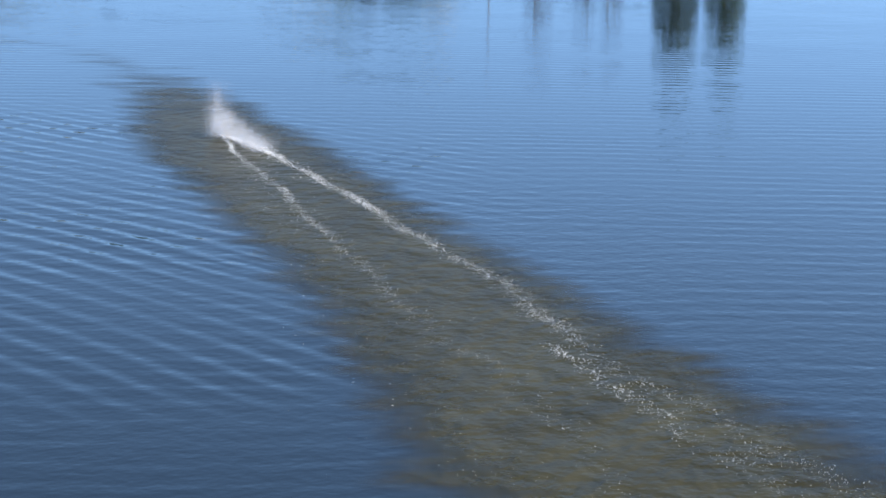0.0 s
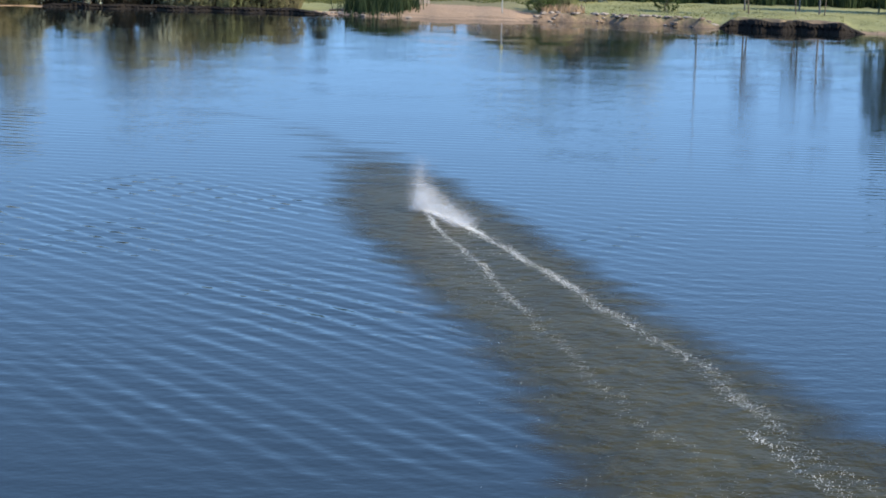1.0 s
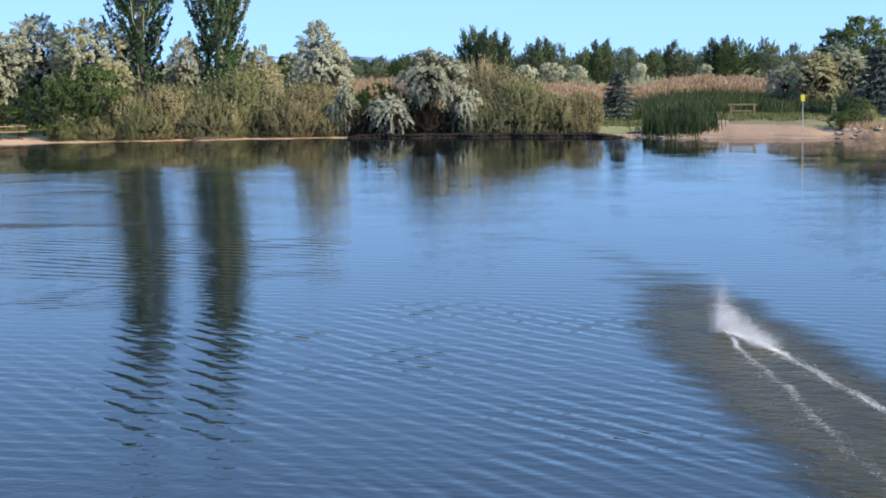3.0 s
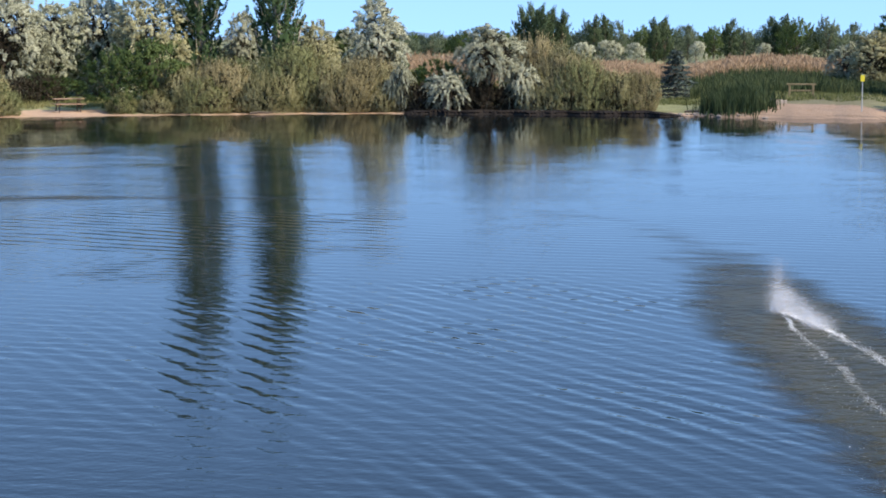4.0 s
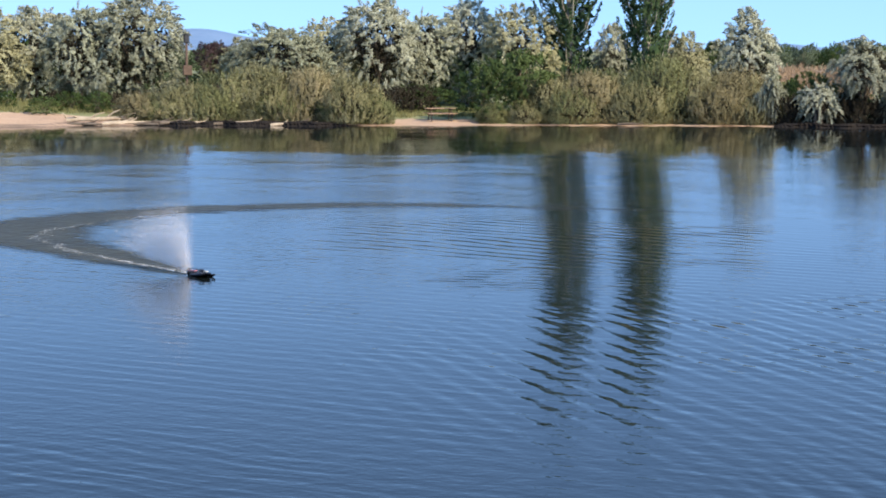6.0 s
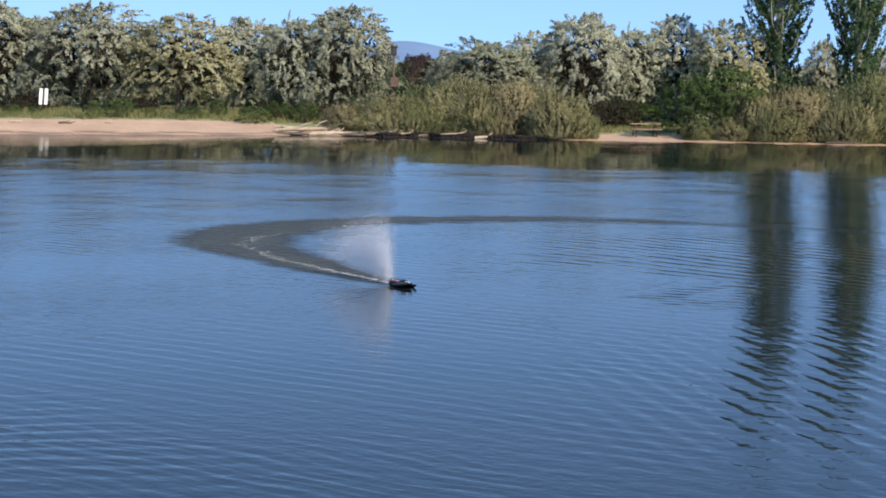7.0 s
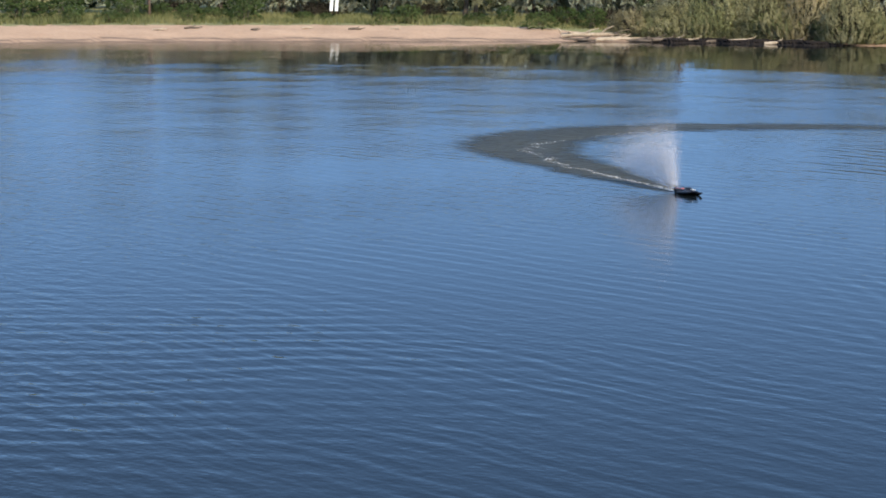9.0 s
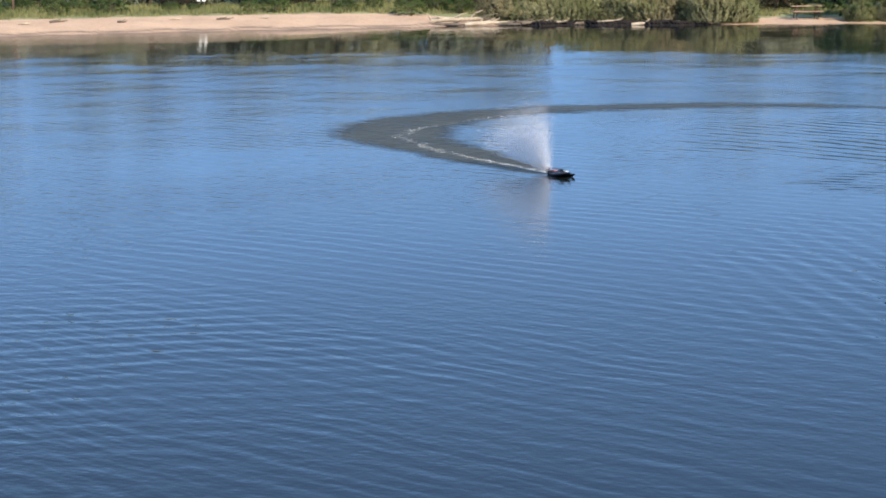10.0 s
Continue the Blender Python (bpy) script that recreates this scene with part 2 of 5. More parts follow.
def ground_material():
    """Sand by the water, dry grass and soil behind it."""
    m, nt, b = material("lake_shore", 0.9)
    pos = nt.nodes.new("ShaderNodeNewGeometry").outputs["Position"]
    fine, big = node(nt, "ShaderNodeTexNoise", Scale=6.0, Detail=5.0), node(nt, "ShaderNodeTexNoise", Scale=0.35, Detail=4.0)
    for n in (fine, big):
        nt.links.new(pos, n.inputs["Vector"])
    f = math_node(nt, "ADD", math_node(nt, "MULTIPLY", fine.outputs[0], 0.45), math_node(nt, "MULTIPLY", big.outputs[0], 0.55))
    sand = ramp(nt, f, [(0.3, (0.34, 0.22, 0.14)), (0.7, (0.51, 0.35, 0.23))])
    grass = ramp(nt, f, [(0.3, (0.11, 0.115, 0.045)), (0.55, (0.20, 0.20, 0.08)), (0.75, (0.32, 0.285, 0.13))])
    at = nt.nodes.new("ShaderNodeAttribute")
    at.attribute_name = "cover"
    k = math_node(nt, "ADD", at.outputs["Fac"], math_node(nt, "MULTIPLY", math_node(nt, "SUBTRACT", fine.outputs[0], 0.5), 0.5))
    mr = nt.nodes.new("ShaderNodeMapRange")
    mr.inputs[1].default_value, mr.inputs[2].default_value = 0.4, 0.6
    nt.links.new(k, mr.inputs[0])
    # darkens damp sand, and shore parts whose shade is painted in
    wet_shade = nt.nodes.new("ShaderNodeAttribute")
    wet_shade.attribute_name = "wet_shade"
    dry = mix_color(nt, mr.outputs[0], grass, sand)
    nt.links.new(mix_color(nt, wet_shade.outputs["Fac"], dry, (0.10, 0.07, 0.05)), b.inputs["Base Color"])
    bp = node(nt, "ShaderNodeBump", Strength=0.8, Distance=0.06)
    nt.links.new(fine.outputs[0], bp.inputs["Height"])
    nt.links.new(bp.outputs[0], b.inputs["Normal"])
    return m


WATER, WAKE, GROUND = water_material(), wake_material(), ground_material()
OLIVE = leafy("silver_leaves", (0.115, 0.124, 0.080), (0.345, 0.355, 0.258), (0.48, 0.485, 0.37), 0.1, 0.8)
OLIVE_GREEN = leafy("silver_green_leaves", (0.102, 0.115, 0.074), (0.32, 0.338, 0.24), (0.45, 0.465, 0.345), 0.1, 0.8)
OLIVE_WARM = leafy("silver_yellow_leaves", (0.135, 0.135, 0.068), (0.37, 0.355, 0.205), (0.51, 0.48, 0.30), 0.1, 0.8)
POPLAR = leafy("poplar_leaves", (0.022, 0.045, 0.020), (0.045, 0.077, 0.035), (0.081, 0.125, 0.050), 0.15, 0.7)
WILLOW = leafy("willow_leaves", (0.082, 0.086, 0.040), (0.215, 0.206, 0.103), (0.365, 0.335, 0.19), 0.12, 0.7, (0.30, 0.235, 0.145))
WILLOW_DRY = leafy("dry_willow_leaves", (0.088, 0.082, 0.042), (0.230, 0.200, 0.108), (0.36, 0.305, 0.175), 0.12, 0.7, (0.28, 0.21, 0.135))
WILLOW_GREEN = leafy("green_willow_leaves", (0.072, 0.086, 0.038), (0.170, 0.180, 0.080), (0.30, 0.29, 0.14), 0.12, 0.7)
GREEN = leafy("green_leaves", (0.035, 0.060, 0.020), (0.070, 0.105, 0.034), (0.115, 0.155, 0.055), 0.3, 0.6)
DARK_GREEN = leafy("dark_green_leaves", (0.030, 0.048, 0.024), (0.058, 0.085, 0.042), (0.095, 0.125, 0.060), 0.2, 0.5)
SPRUCE = leafy("blue_spruce_needles", (0.030, 0.046, 0.044), (0.058, 0.080, 0.076), (0.095, 0.12, 0.11), 0.1, 1.2)
REED = leafy("green_reeds", (0.016, 0.030, 0.014), (0.036, 0.056, 0.025), (0.078, 0.094, 0.042), 0.2, 0.5)
# lighter and bluer than GREEN, with some haze mixed into the leaf colour
FAR_GREEN = leafy("far_row_leaves", (0.055, 0.078, 0.048), (0.095, 0.125, 0.078), (0.14, 0.17, 0.11), 0.25, 0.5)
DRY_REED = leafy("dry_reeds", (0.20, 0.13, 0.076), (0.37, 0.255, 0.16), (0.50, 0.37, 0.25), 0.25, 0.3)
PLUM = leafy("plum_leaves", (0.030, 0.020, 0.022), (0.062, 0.040, 0.042), (0.10, 0.075, 0.066), 0.2, 0.6)
GRASS = leafy("shore_grass", (0.070, 0.088, 0.032), (0.155, 0.165, 0.066), (0.29, 0.265, 0.125), 0.3, 0.35)
BARK = speckled("bark", (0.075, 0.055, 0.04), (0.17, 0.135, 0.10), 4.0, 0.9, 0.03)
# near-black twigs: the deep shade inside crowns and thickets put into colour
SHADE_TWIG = speckled("shade_dark_twigs", (0.020, 0.017, 0.012), (0.042, 0.036, 0.025), 4.0, 0.95, 0.01, gloss=0.1)
PALE_BARK = speckled("pale_bark", (0.24, 0.21, 0.17), (0.42, 0.38, 0.32), 3.0, 0.85, 0.02)
WOOD = speckled("weathered_wood", (0.26, 0.16, 0.10), (0.42, 0.29, 0.19), 6.0, 0.75, 0.01)
RAIL_WOOD = speckled("mossy_rail_wood", (0.13, 0.10, 0.055), (0.23, 0.18, 0.10), 6.0, 0.8, 0.01)
DRIFT = speckled("bleached_driftwood", (0.27, 0.21, 0.15), (0.46, 0.38, 0.28), 5.0, 0.85, 0.02)
DARK_WOOD = speckled("dark_wood", (0.06, 0.038, 0.026), (0.13, 0.085, 0.06), 6.0, 0.8, 0.01)
WHITE = speckled("white_paint", (0.70, 0.70, 0.68), (0.82, 0.82, 0.80), 2.0, 0.55, 0.003)
YELLOW = speckled("yellow_paint", (0.72, 0.60, 0.03), (0.82, 0.70, 0.06), 4.0, 0.45, 0.002)
STEEL = speckled("galvanised_steel", (0.38, 0.38, 0.37), (0.52, 0.52, 0.50), 8.0, 0.45, 0.002, metal=0.7)
POLE_GREY = speckled("dark_grey_steel", (0.07, 0.07, 0.07), (0.13, 0.13, 0.125), 8.0, 0.5, 0.002, metal=0.4)
LAMP_BLACK = speckled("black_lamp_housing", (0.018, 0.018, 0.02), (0.035, 0.035, 0.038), 6.0, 0.5, 0.004)
ROOF = speckled("dark_shingles", (0.020, 0.021, 0.026), (0.05, 0.05, 0.058), 2.0, 0.8, 0.02)
BROWN_WALL = speckled("brown_siding", (0.12, 0.085, 0.068), (0.20, 0.15, 0.12), 0.8, 0.8, 0.01)
GLASS_DARK = material("window_glass", 0.08, 1.5)[0]
GLASS_DARK.node_tree.nodes["Principled BSDF"].inputs["Base Color"].default_value = (0.03, 0.035, 0.045, 1)
RUBBER = speckled("tyre_rubber", (0.02, 0.02, 0.02), (0.035, 0.035, 0.035), 8.0, 0.8, 0.004)
# bank soil with the undercut's shade in its colour
SHADE_SOIL = speckled("shaded_dark_soil", (0.010, 0.009, 0.010), (0.026, 0.021, 0.017), 1.5, 0.95, 0.05, gloss=0.12)
SOIL = speckled("pink_bank_soil", (0.11, 0.08, 0.06), (0.22, 0.165, 0.13), 1.2, 0.9, 0.05)
STONE = speckled("bank_stone", (0.17, 0.14, 0.12), (0.34, 0.29, 0.255), 2.0, 0.85, 0.03)
HULL = speckled("black_hull_gloss", (0.012, 0.013, 0.018), (0.022, 0.024, 0.032), 5.0, 0.25, 0.0005)
PINK = speckled("red_pink_hull_paint", (0.42, 0.12, 0.13), (0.55, 0.20, 0.21), 7.0, 0.3, 0.0005)
FOAM = material("foam", 0.6)[0]
FOAM.node_tree.nodes["Principled BSDF"].inputs["Base Color"].default_value = (0.82, 0.83, 0.84, 1)
FOAM.node_tree.nodes["Principled BSDF"].inputs["Alpha"].default_value = 0.7


def mist(name, color, cover):
    """Fine drops, each letting most of the view through, lit alike from all sides."""
    m, nt, b = material(name)
    clear, front, back = (nt.nodes.new(k) for k in ("ShaderNodeBsdfTransparent", "ShaderNodeBsdfDiffuse", "ShaderNodeBsdfTranslucent"))
    both, whole = nt.nodes.new("ShaderNodeMixShader"), nt.nodes.new("ShaderNodeMixShader")
    for n in (front, back):
        n.inputs[0].default_value = (*color, 1)
    whole.inputs[0].default_value = cover
    for a, c in ((front.outputs[0], both.inputs[1]), (back.outputs[0], both.inputs[2]), (clear.outputs[0], whole.inputs[1]), (both.outputs[0], whole.inputs[2]), (whole.outputs[0], nt.nodes["Material Output"].inputs[0])):
        nt.links.new(a, c)
    nt.nodes.remove(b)
    return m


SPRAY = mist("spray_mist", (0.9, 0.89, 0.9), 0.2)
# the blue of the distant air is painted into the hills' colour
HILL = speckled("far_hills", (0.11, 0.19, 0.31), (0.15, 0.235, 0.36), 0.004, 1.0, 0.1)


# ---- building helpers ----
def mesh_of(name, verts, faces, mat, smooth=False, normals=None):
    me = bpy.data.meshes.new(name)
    me.from_pydata(verts.tolist() if hasattr(verts, "tolist") else verts, [], faces.tolist() if hasattr(faces, "tolist") else faces)
    me.materials.append(mat)
    if normals is not None:
        me.polygons.foreach_set("use_smooth", [True] * len(me.polygons))
        me.normals_split_custom_set_from_vertices(normals.tolist())
    if smooth:
        me.polygons.foreach_set("use_smooth", [True] * len(me.polygons))
    me.update()
    return me


def put(name, me, parent=None, label=""):
    ob = new(name, me)
    if parent is not None:
        ob.parent = parent
    return tagged(ob, label)


def part(name, bm, mat, parent, label=""):
    me = bpy.data.meshes.new(name)
    bm.to_mesh(me)
    bm.free()
    me.materials.append(mat)
    return put(name, me, parent, label)


def block(bm, size, m=Matrix(), bevel=0.0):
    """A box of the given size, its edges broken, added to bm."""
    made = bmesh.ops.create_cube(bm, size=1, matrix=m @ Matrix.Diagonal((*size, 1)))["verts"]
    if bevel:
        edges = {e for v in made for e in v.link_edges}
        bmesh.ops.bevel(bm, geom=list(edges), offset=bevel, segments=1, affect="EDGES")
    return bm


def thing(name, label, category, group="", m=Matrix(), kind=""):
    ob = tagged(new(name), label, category, group, kind)
    ob.matrix_basis = m
    return ob


def tube(points, radii, sides=7):
    """Vertices and faces of a tapered limb through the points."""
    vs, fs = [], []
    for i, p in enumerate(points):
        a, b = Vector(points[max(i - 1, 0)]), Vector(points[min(i + 1, len(points) - 1)])
        q = (b - a).to_track_quat("Z", "Y")
        for k in range(sides):
            w = 2 * math.pi * k / sides
            vs.append(tuple(Vector(p) + q @ Vector((math.cos(w) * radii[i], math.sin(w) * radii[i], 0))))
        if i:
            o = (i - 1) * sides
            fs += [(o + k, o + (k + 1) % sides, o + sides + (k + 1) % sides, o + sides + k) for k in range(sides)]
    fs.append(tuple(range((len(points) - 1) * sides, len(points) * sides)))
    return vs, fs


def joined(pieces):
    vs, fs = [], []
    for v, f in pieces:
        o = len(vs)
        vs += v
        fs += [tuple(i + o for i in x) for x in f]
    return vs, fs


def leaves(rng, centre, way, length, width, facing=None):
    """Pointed leaves at the centres, each pointing along its way. facing: the way that the spray about each leaf faces, for its soft shading."""
    n = len(centre)
    way = way / np.maximum(np.linalg.norm(way, axis=1, keepdims=True), 1e-6)
    side = np.cross(way, rng.normal(size=(n, 3)))
    side /= np.maximum(np.linalg.norm(side, axis=1, keepdims=True), 1e-6)
    if facing is not None:
        facing = facing / np.maximum(np.linalg.norm(facing, axis=1, keepdims=True), 1e-6)
        back = np.sum(np.cross(side, way) * facing, 1) < 0
        side = np.where(back[:, None], -side, side)
    ln, wd = (length * rng.uniform(0.65, 1.3, n))[:, None], (width * rng.uniform(0.65, 1.3, n))[:, None]
    v = np.stack([centre - way * ln / 2 - side * wd / 2, centre - way * ln / 2 + side * wd / 2, centre + way * ln / 2], 1).reshape(-1, 3)
    f = np.arange(3 * n).reshape(n, 3)
    if facing is None:
        return v, f
    own = np.cross(side, way)
    soft = facing * 0.6 + own * 0.5
    return v, f, np.repeat(soft / np.maximum(np.linalg.norm(soft, axis=1, keepdims=True), 1e-6), 3, 0)


def unit(rng, n):
    v = rng.normal(size=(n, 3))
    return v / np.linalg.norm(v, axis=1, keepdims=True)


def at(az, d):
    a = radians(az)
    return -math.sin(a) * d, math.cos(a) * d


# ---- the lake and its shore ----
SHORE = [(-90, 12), (-75, 30), (-50, 72), (-30, 94), (-16, 101), (-11, 102), (-8.8, 103), (-4.7, 105.5), (-2, 103.5), (0.9, 104.5), (4, 107.5),
         (8, 108.5), (11.6, 109.5), (16.5, 109), (20, 108.5), (22, 108.0), (26.40, 107.6), (28.71, 108.5), (32.77, 108.5), (35.77, 107), (43.77, 105), (48.77, 104),
         (60, 95), (75, 60), (90, 20)]
SAZ, SR = [p[0] for p in SHORE], [p[1] for p in SHORE]
# places with a steep cut bank, in place of a beach: from, to, height
BANKS = [(-13.2, -9.0, 0.6), (-9.0, -3.2, 0.45), (24.0, 32.2, 0.10), (3.0, 12.0, 0.07)]


def inland(x, y):
    """Metres from the water's edge, more than 0 on land."""
    az = np.degrees(np.arctan2(-x, y))
    far = np.hypot(x, y) - np.interp(az, SAZ, SR) - 0.35 * np.sin(az * 3.1) - 0.2 * np.sin(az * 7.7 + 1)
    return np.maximum(np.where(np.abs(az) > 90, -1e3, far), 6.5 - y)


def height(x, y):
    x, y = np.asarray(x, float), np.asarray(y, float)
    s, az = inland(x, y), np.degrees(np.arctan2(-x, y))
    up = np.clip(s, 0, None)
    near = y < 7.5
    gentle = np.interp(az, [-3.5, -2.5, 1.5, 3.0, 20.3, 21.2, 23.3, 24.2, 30.7, 33.75, 36.75], [0.8, 1, 1, 0.35, 0.3, 0.5, 0.5, 0.35, 0.4, 0.75, 1])
    beach = gentle * 0.85 * (1 - np.exp(-up / 5.5)) + 0.45 * np.clip((up - 12) / 80, 0, 1)
    for a, b, hb in BANKS:
        k = np.clip((az - a) / 0.5, 0, 1) * np.clip((b - az) / 0.5, 0, 1)
        beach = np.maximum(beach, k * hb * np.clip(up / 0.35, 0, 1))
    bank = np.minimum(0.45 * up, 2.9)
    return np.where(s <= 0, np.maximum(-1.3, 0.14 * s) - 0.03, np.where(near, bank, beach))


def gz(x, y):
    return float(height(x, y))


def ground():
    az = np.radians(np.concatenate([np.arange(-180, -20, 4.0), np.arange(-20, 55, 0.2), np.arange(55, 180, 4.0)]))
    rad = np.concatenate([[1.5], np.linspace(3, 14, 14), np.arange(20, 98, 6), np.arange(99, 118, 0.25), np.arange(118, 150, 2.0), [160, 180, 210, 250, 320, 450, 700, 1200, 2200, 4500]])
    a, r = np.meshgrid(az, rad, indexing="ij")
    x, y = -np.sin(a) * r, np.cos(a) * r
    rough = np.random.default_rng(3).normal(0, 0.02, x.shape)
    z = height(x, y) + np.where((inland(x, y) > 0.6) & (r > 60), rough, 0)
    n, m = x.shape
    v = np.stack([x, y, z], -1).reshape(-1, 3)
    i, j = np.meshgrid(np.arange(n), np.arange(m - 1), indexing="ij")
    k = (i + 1) % n
    f = np.stack([i * m + j, i * m + j + 1, k * m + j + 1, k * m + j], -1).reshape(-1, 4)
    fan = [tuple(int(t) * m for t in range(n))]
    me = mesh_of("ground", v.tolist(), f.tolist() + fan, GROUND, True)
    s, deg = inland(x, y).ravel(), np.degrees(a).ravel()
    width = np.interp(deg, [-14, -10, -4.5, -2.2, -0.3, 1.5, 5, 12, 20, 21, 23.6, 24.7, 31.7, 33.75, 50.7], [1, 0.2, 0.2, 6, 7, 3, 1.0, 1.2, 1.2, 4, 4, 1.0, 2, 8.0, 8.0])
    width = np.where(y.ravel() < 9, 1.5, width)
    cover = np.clip(0.5 + (width - s) / 3.0, 0, 1)
    me.attributes.new("cover", "FLOAT", "POINT").data.foreach_set("value", cover.astype(np.float32))
    # damp water's edge, then a painted line for a low ledge's shadow
    wet_shade = 0.9 * np.exp(-(np.clip(s, 0, None) / 0.3) ** 2) + 0.85 * np.exp(-((s - 0.9 - 0.25 * np.sin(deg * 2.3)) / 0.28) ** 2)
    wet_shade = wet_shade * (1 - 0.75 * ((deg > 11.8) & (deg < 24)))
    wet_shade = np.maximum(wet_shade, 0.5 * np.clip(1.6 - np.abs(deg + 0.8) / 2.4, 0, 1) * ((r.ravel() > 60) & (s < 40)))
    # painted shade under the overhanging turf of the lawn bank
    wet_shade = np.maximum(wet_shade, np.clip(0.7 + 0.5 * np.sin(deg * 13.0) * np.sin(deg * 4.7), 0, 0.9) * ((deg < -3.2) & (deg > -14) & (s > 0.2) & (s < 0.75)))
    # ground darkened in colour for the shade under the overhanging trees
    wet_shade = np.maximum(wet_shade, 0.85 * np.clip(3.6 - np.abs(deg - 8.2), 0, 1) * (s < 3.0))
    # shade of the undercut below the willows, put into the ground colour
    wet_shade = np.maximum(wet_shade, 0.85 * np.clip(3.4 - np.abs(deg - 28.3), 0, 1) * (s < 1.3))
    me.attributes.new("wet_shade", "FLOAT", "POINT").data.foreach_set("value", wet_shade.astype(np.float32))
    return tagged(new("ground", me), "sandy lake shore with dry grass behind", "ground", kind="structure")


def water():
    bm = bmesh.new()
    rim = [(-130, 5), (-20, 6.6), (20, 6.6), (130, 5), (130, 130), (-130, 130)]
    bm.faces.new([bm.verts.new((x, y, 0)) for x, y in rim])
    me = bpy.data.meshes.new("water")
    bm.to_mesh(me)
    bm.free()
    me.materials.append(WATER)
    return tagged(new("water", me), "calm blue lake with small ripples mirroring the shore", "lake", kind="structure")


ground()
water()


# ---- plants ----
def plume_crown(seed, high, wide, low, plumes, per, leaf, length, thick, droop, mat, narrow=0.38, spire=0.0, core=500, lump=0.26, inner=None, stray=0.22):
    """A crown of dense leafy tongues over a lumpy body, with coarse leaves inside that keep the light out."""
    rng = np.random.default_rng(seed)
    u = unit(rng, plumes)
    u[:, 2] = np.where(rng.random(plumes) < 0.25, np.abs(u[:, 2]), u[:, 2])
    bump = unit(rng, 26)
    lift = rng.uniform(0.6, 1.12, 26)
    lumpy = 1 - lump + lump * np.max(np.sqrt(np.clip((u @ bump.T - 0.84) / 0.16, 0, 1)) * lift, axis=1) + rng.normal(0, 0.05, plumes)
    mid, half = (high + low) / 2, (high - low) / 2
    belly = 1.0 - (0.12 + spire) * np.clip(u[:, 2], 0, 1) + 0.22 * np.clip(-u[:, 2], 0, 1)
    reach = max(wide / 2 - length * 0.35, wide * 0.25)
    p = np.stack([u[:, 0] * reach * belly * lumpy, u[:, 1] * reach * belly * lumpy, mid + u[:, 2] * (half - length * 0.2) * lumpy], 1)
    if droop < 0:
        p[:, 2] = np.maximum(p[:, 2] - 0.45 * length, 0.02)
    out = u * np.array([1, 1, 0.55]) + rng.normal(0, stray, u.shape)
    out[:, 2] += 0.2 + 0.35 * np.clip(u[:, 2], 0, 1) * (droop > 0) + 0.9 * (droop < 0)
    out /= np.linalg.norm(out, axis=1, keepdims=True)
    ln = length * rng.uniform(0.6, 1.25, plumes)
    sprig = rng.random(plumes) < 0.14
    ln[sprig] *= 1.45
    slim = np.where(sprig, 0.45, 1.0)[:, None]
    s = rng.random((plumes, per)) ** 0.85
    c = p[:, None] + out[:, None] * (s * ln[:, None] * 0.62)[..., None]
    sag = droop * (1 - 0.6 * np.clip(u[:, 2], 0, 1)) if droop > 0 else np.full(plumes, droop)
    c[..., 2] -= (sag * ln)[:, None] * s ** 1.7
    c += unit(rng, plumes * per).reshape(plumes, per, 3) * (thick * slim * (1.05 - 0.75 * s) * rng.random((plumes, per)) ** 0.4)[..., None]
    way = out[:, None] * 0.6 + (np.array([0, 0, -1.5]) * sag[:, None])[:, None] * s[..., None] + rng.normal(0, 0.38, c.shape)
    c, way = c.reshape(-1, 3), way.reshape(-1, 3)
    keep = (c[:, 2] > 0.06) & (c[:, 2] < high * 1.03)
    axis = (p[:, None] + out[:, None] * (s * ln[:, None] * 0.62)[..., None])
    axis[..., 2] -= (sag * ln)[:, None] * s ** 1.7
    facing = (c - axis.reshape(-1, 3)) / thick * 0.6 + np.repeat(u, per, 0) * 0.8 + np.array([0, 0, 0.25])
    v1, f1, n1 = leaves(rng, c[keep], way[keep], leaf, leaf * narrow, facing[keep])
    q = unit(rng, core) * (rng.random((core, 1)) ** 0.4) * 0.72
    q = np.stack([q[:, 0] * reach, q[:, 1] * reach, mid + q[:, 2] * half * 0.92], 1)
    v2, f2, n2 = leaves(rng, q, rng.normal(size=q.shape), wide * 0.042, wide * 0.03, q - np.array([0, 0, mid]))
    centres = p[rng.choice(plumes, 14, replace=False)] * np.array([0.8, 0.8, 0.97])
    # dark twigs added in the crown's middle to paint its shaded gaps
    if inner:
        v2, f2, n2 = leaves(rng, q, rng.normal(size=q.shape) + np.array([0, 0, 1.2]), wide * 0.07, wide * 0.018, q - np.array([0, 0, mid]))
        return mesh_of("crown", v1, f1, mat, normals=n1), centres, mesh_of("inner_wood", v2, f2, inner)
    return mesh_of("crown", np.concatenate([v1, v2]), np.concatenate([f1, f2 + len(v1)]), mat, normals=np.concatenate([n1, n2])), centres, None


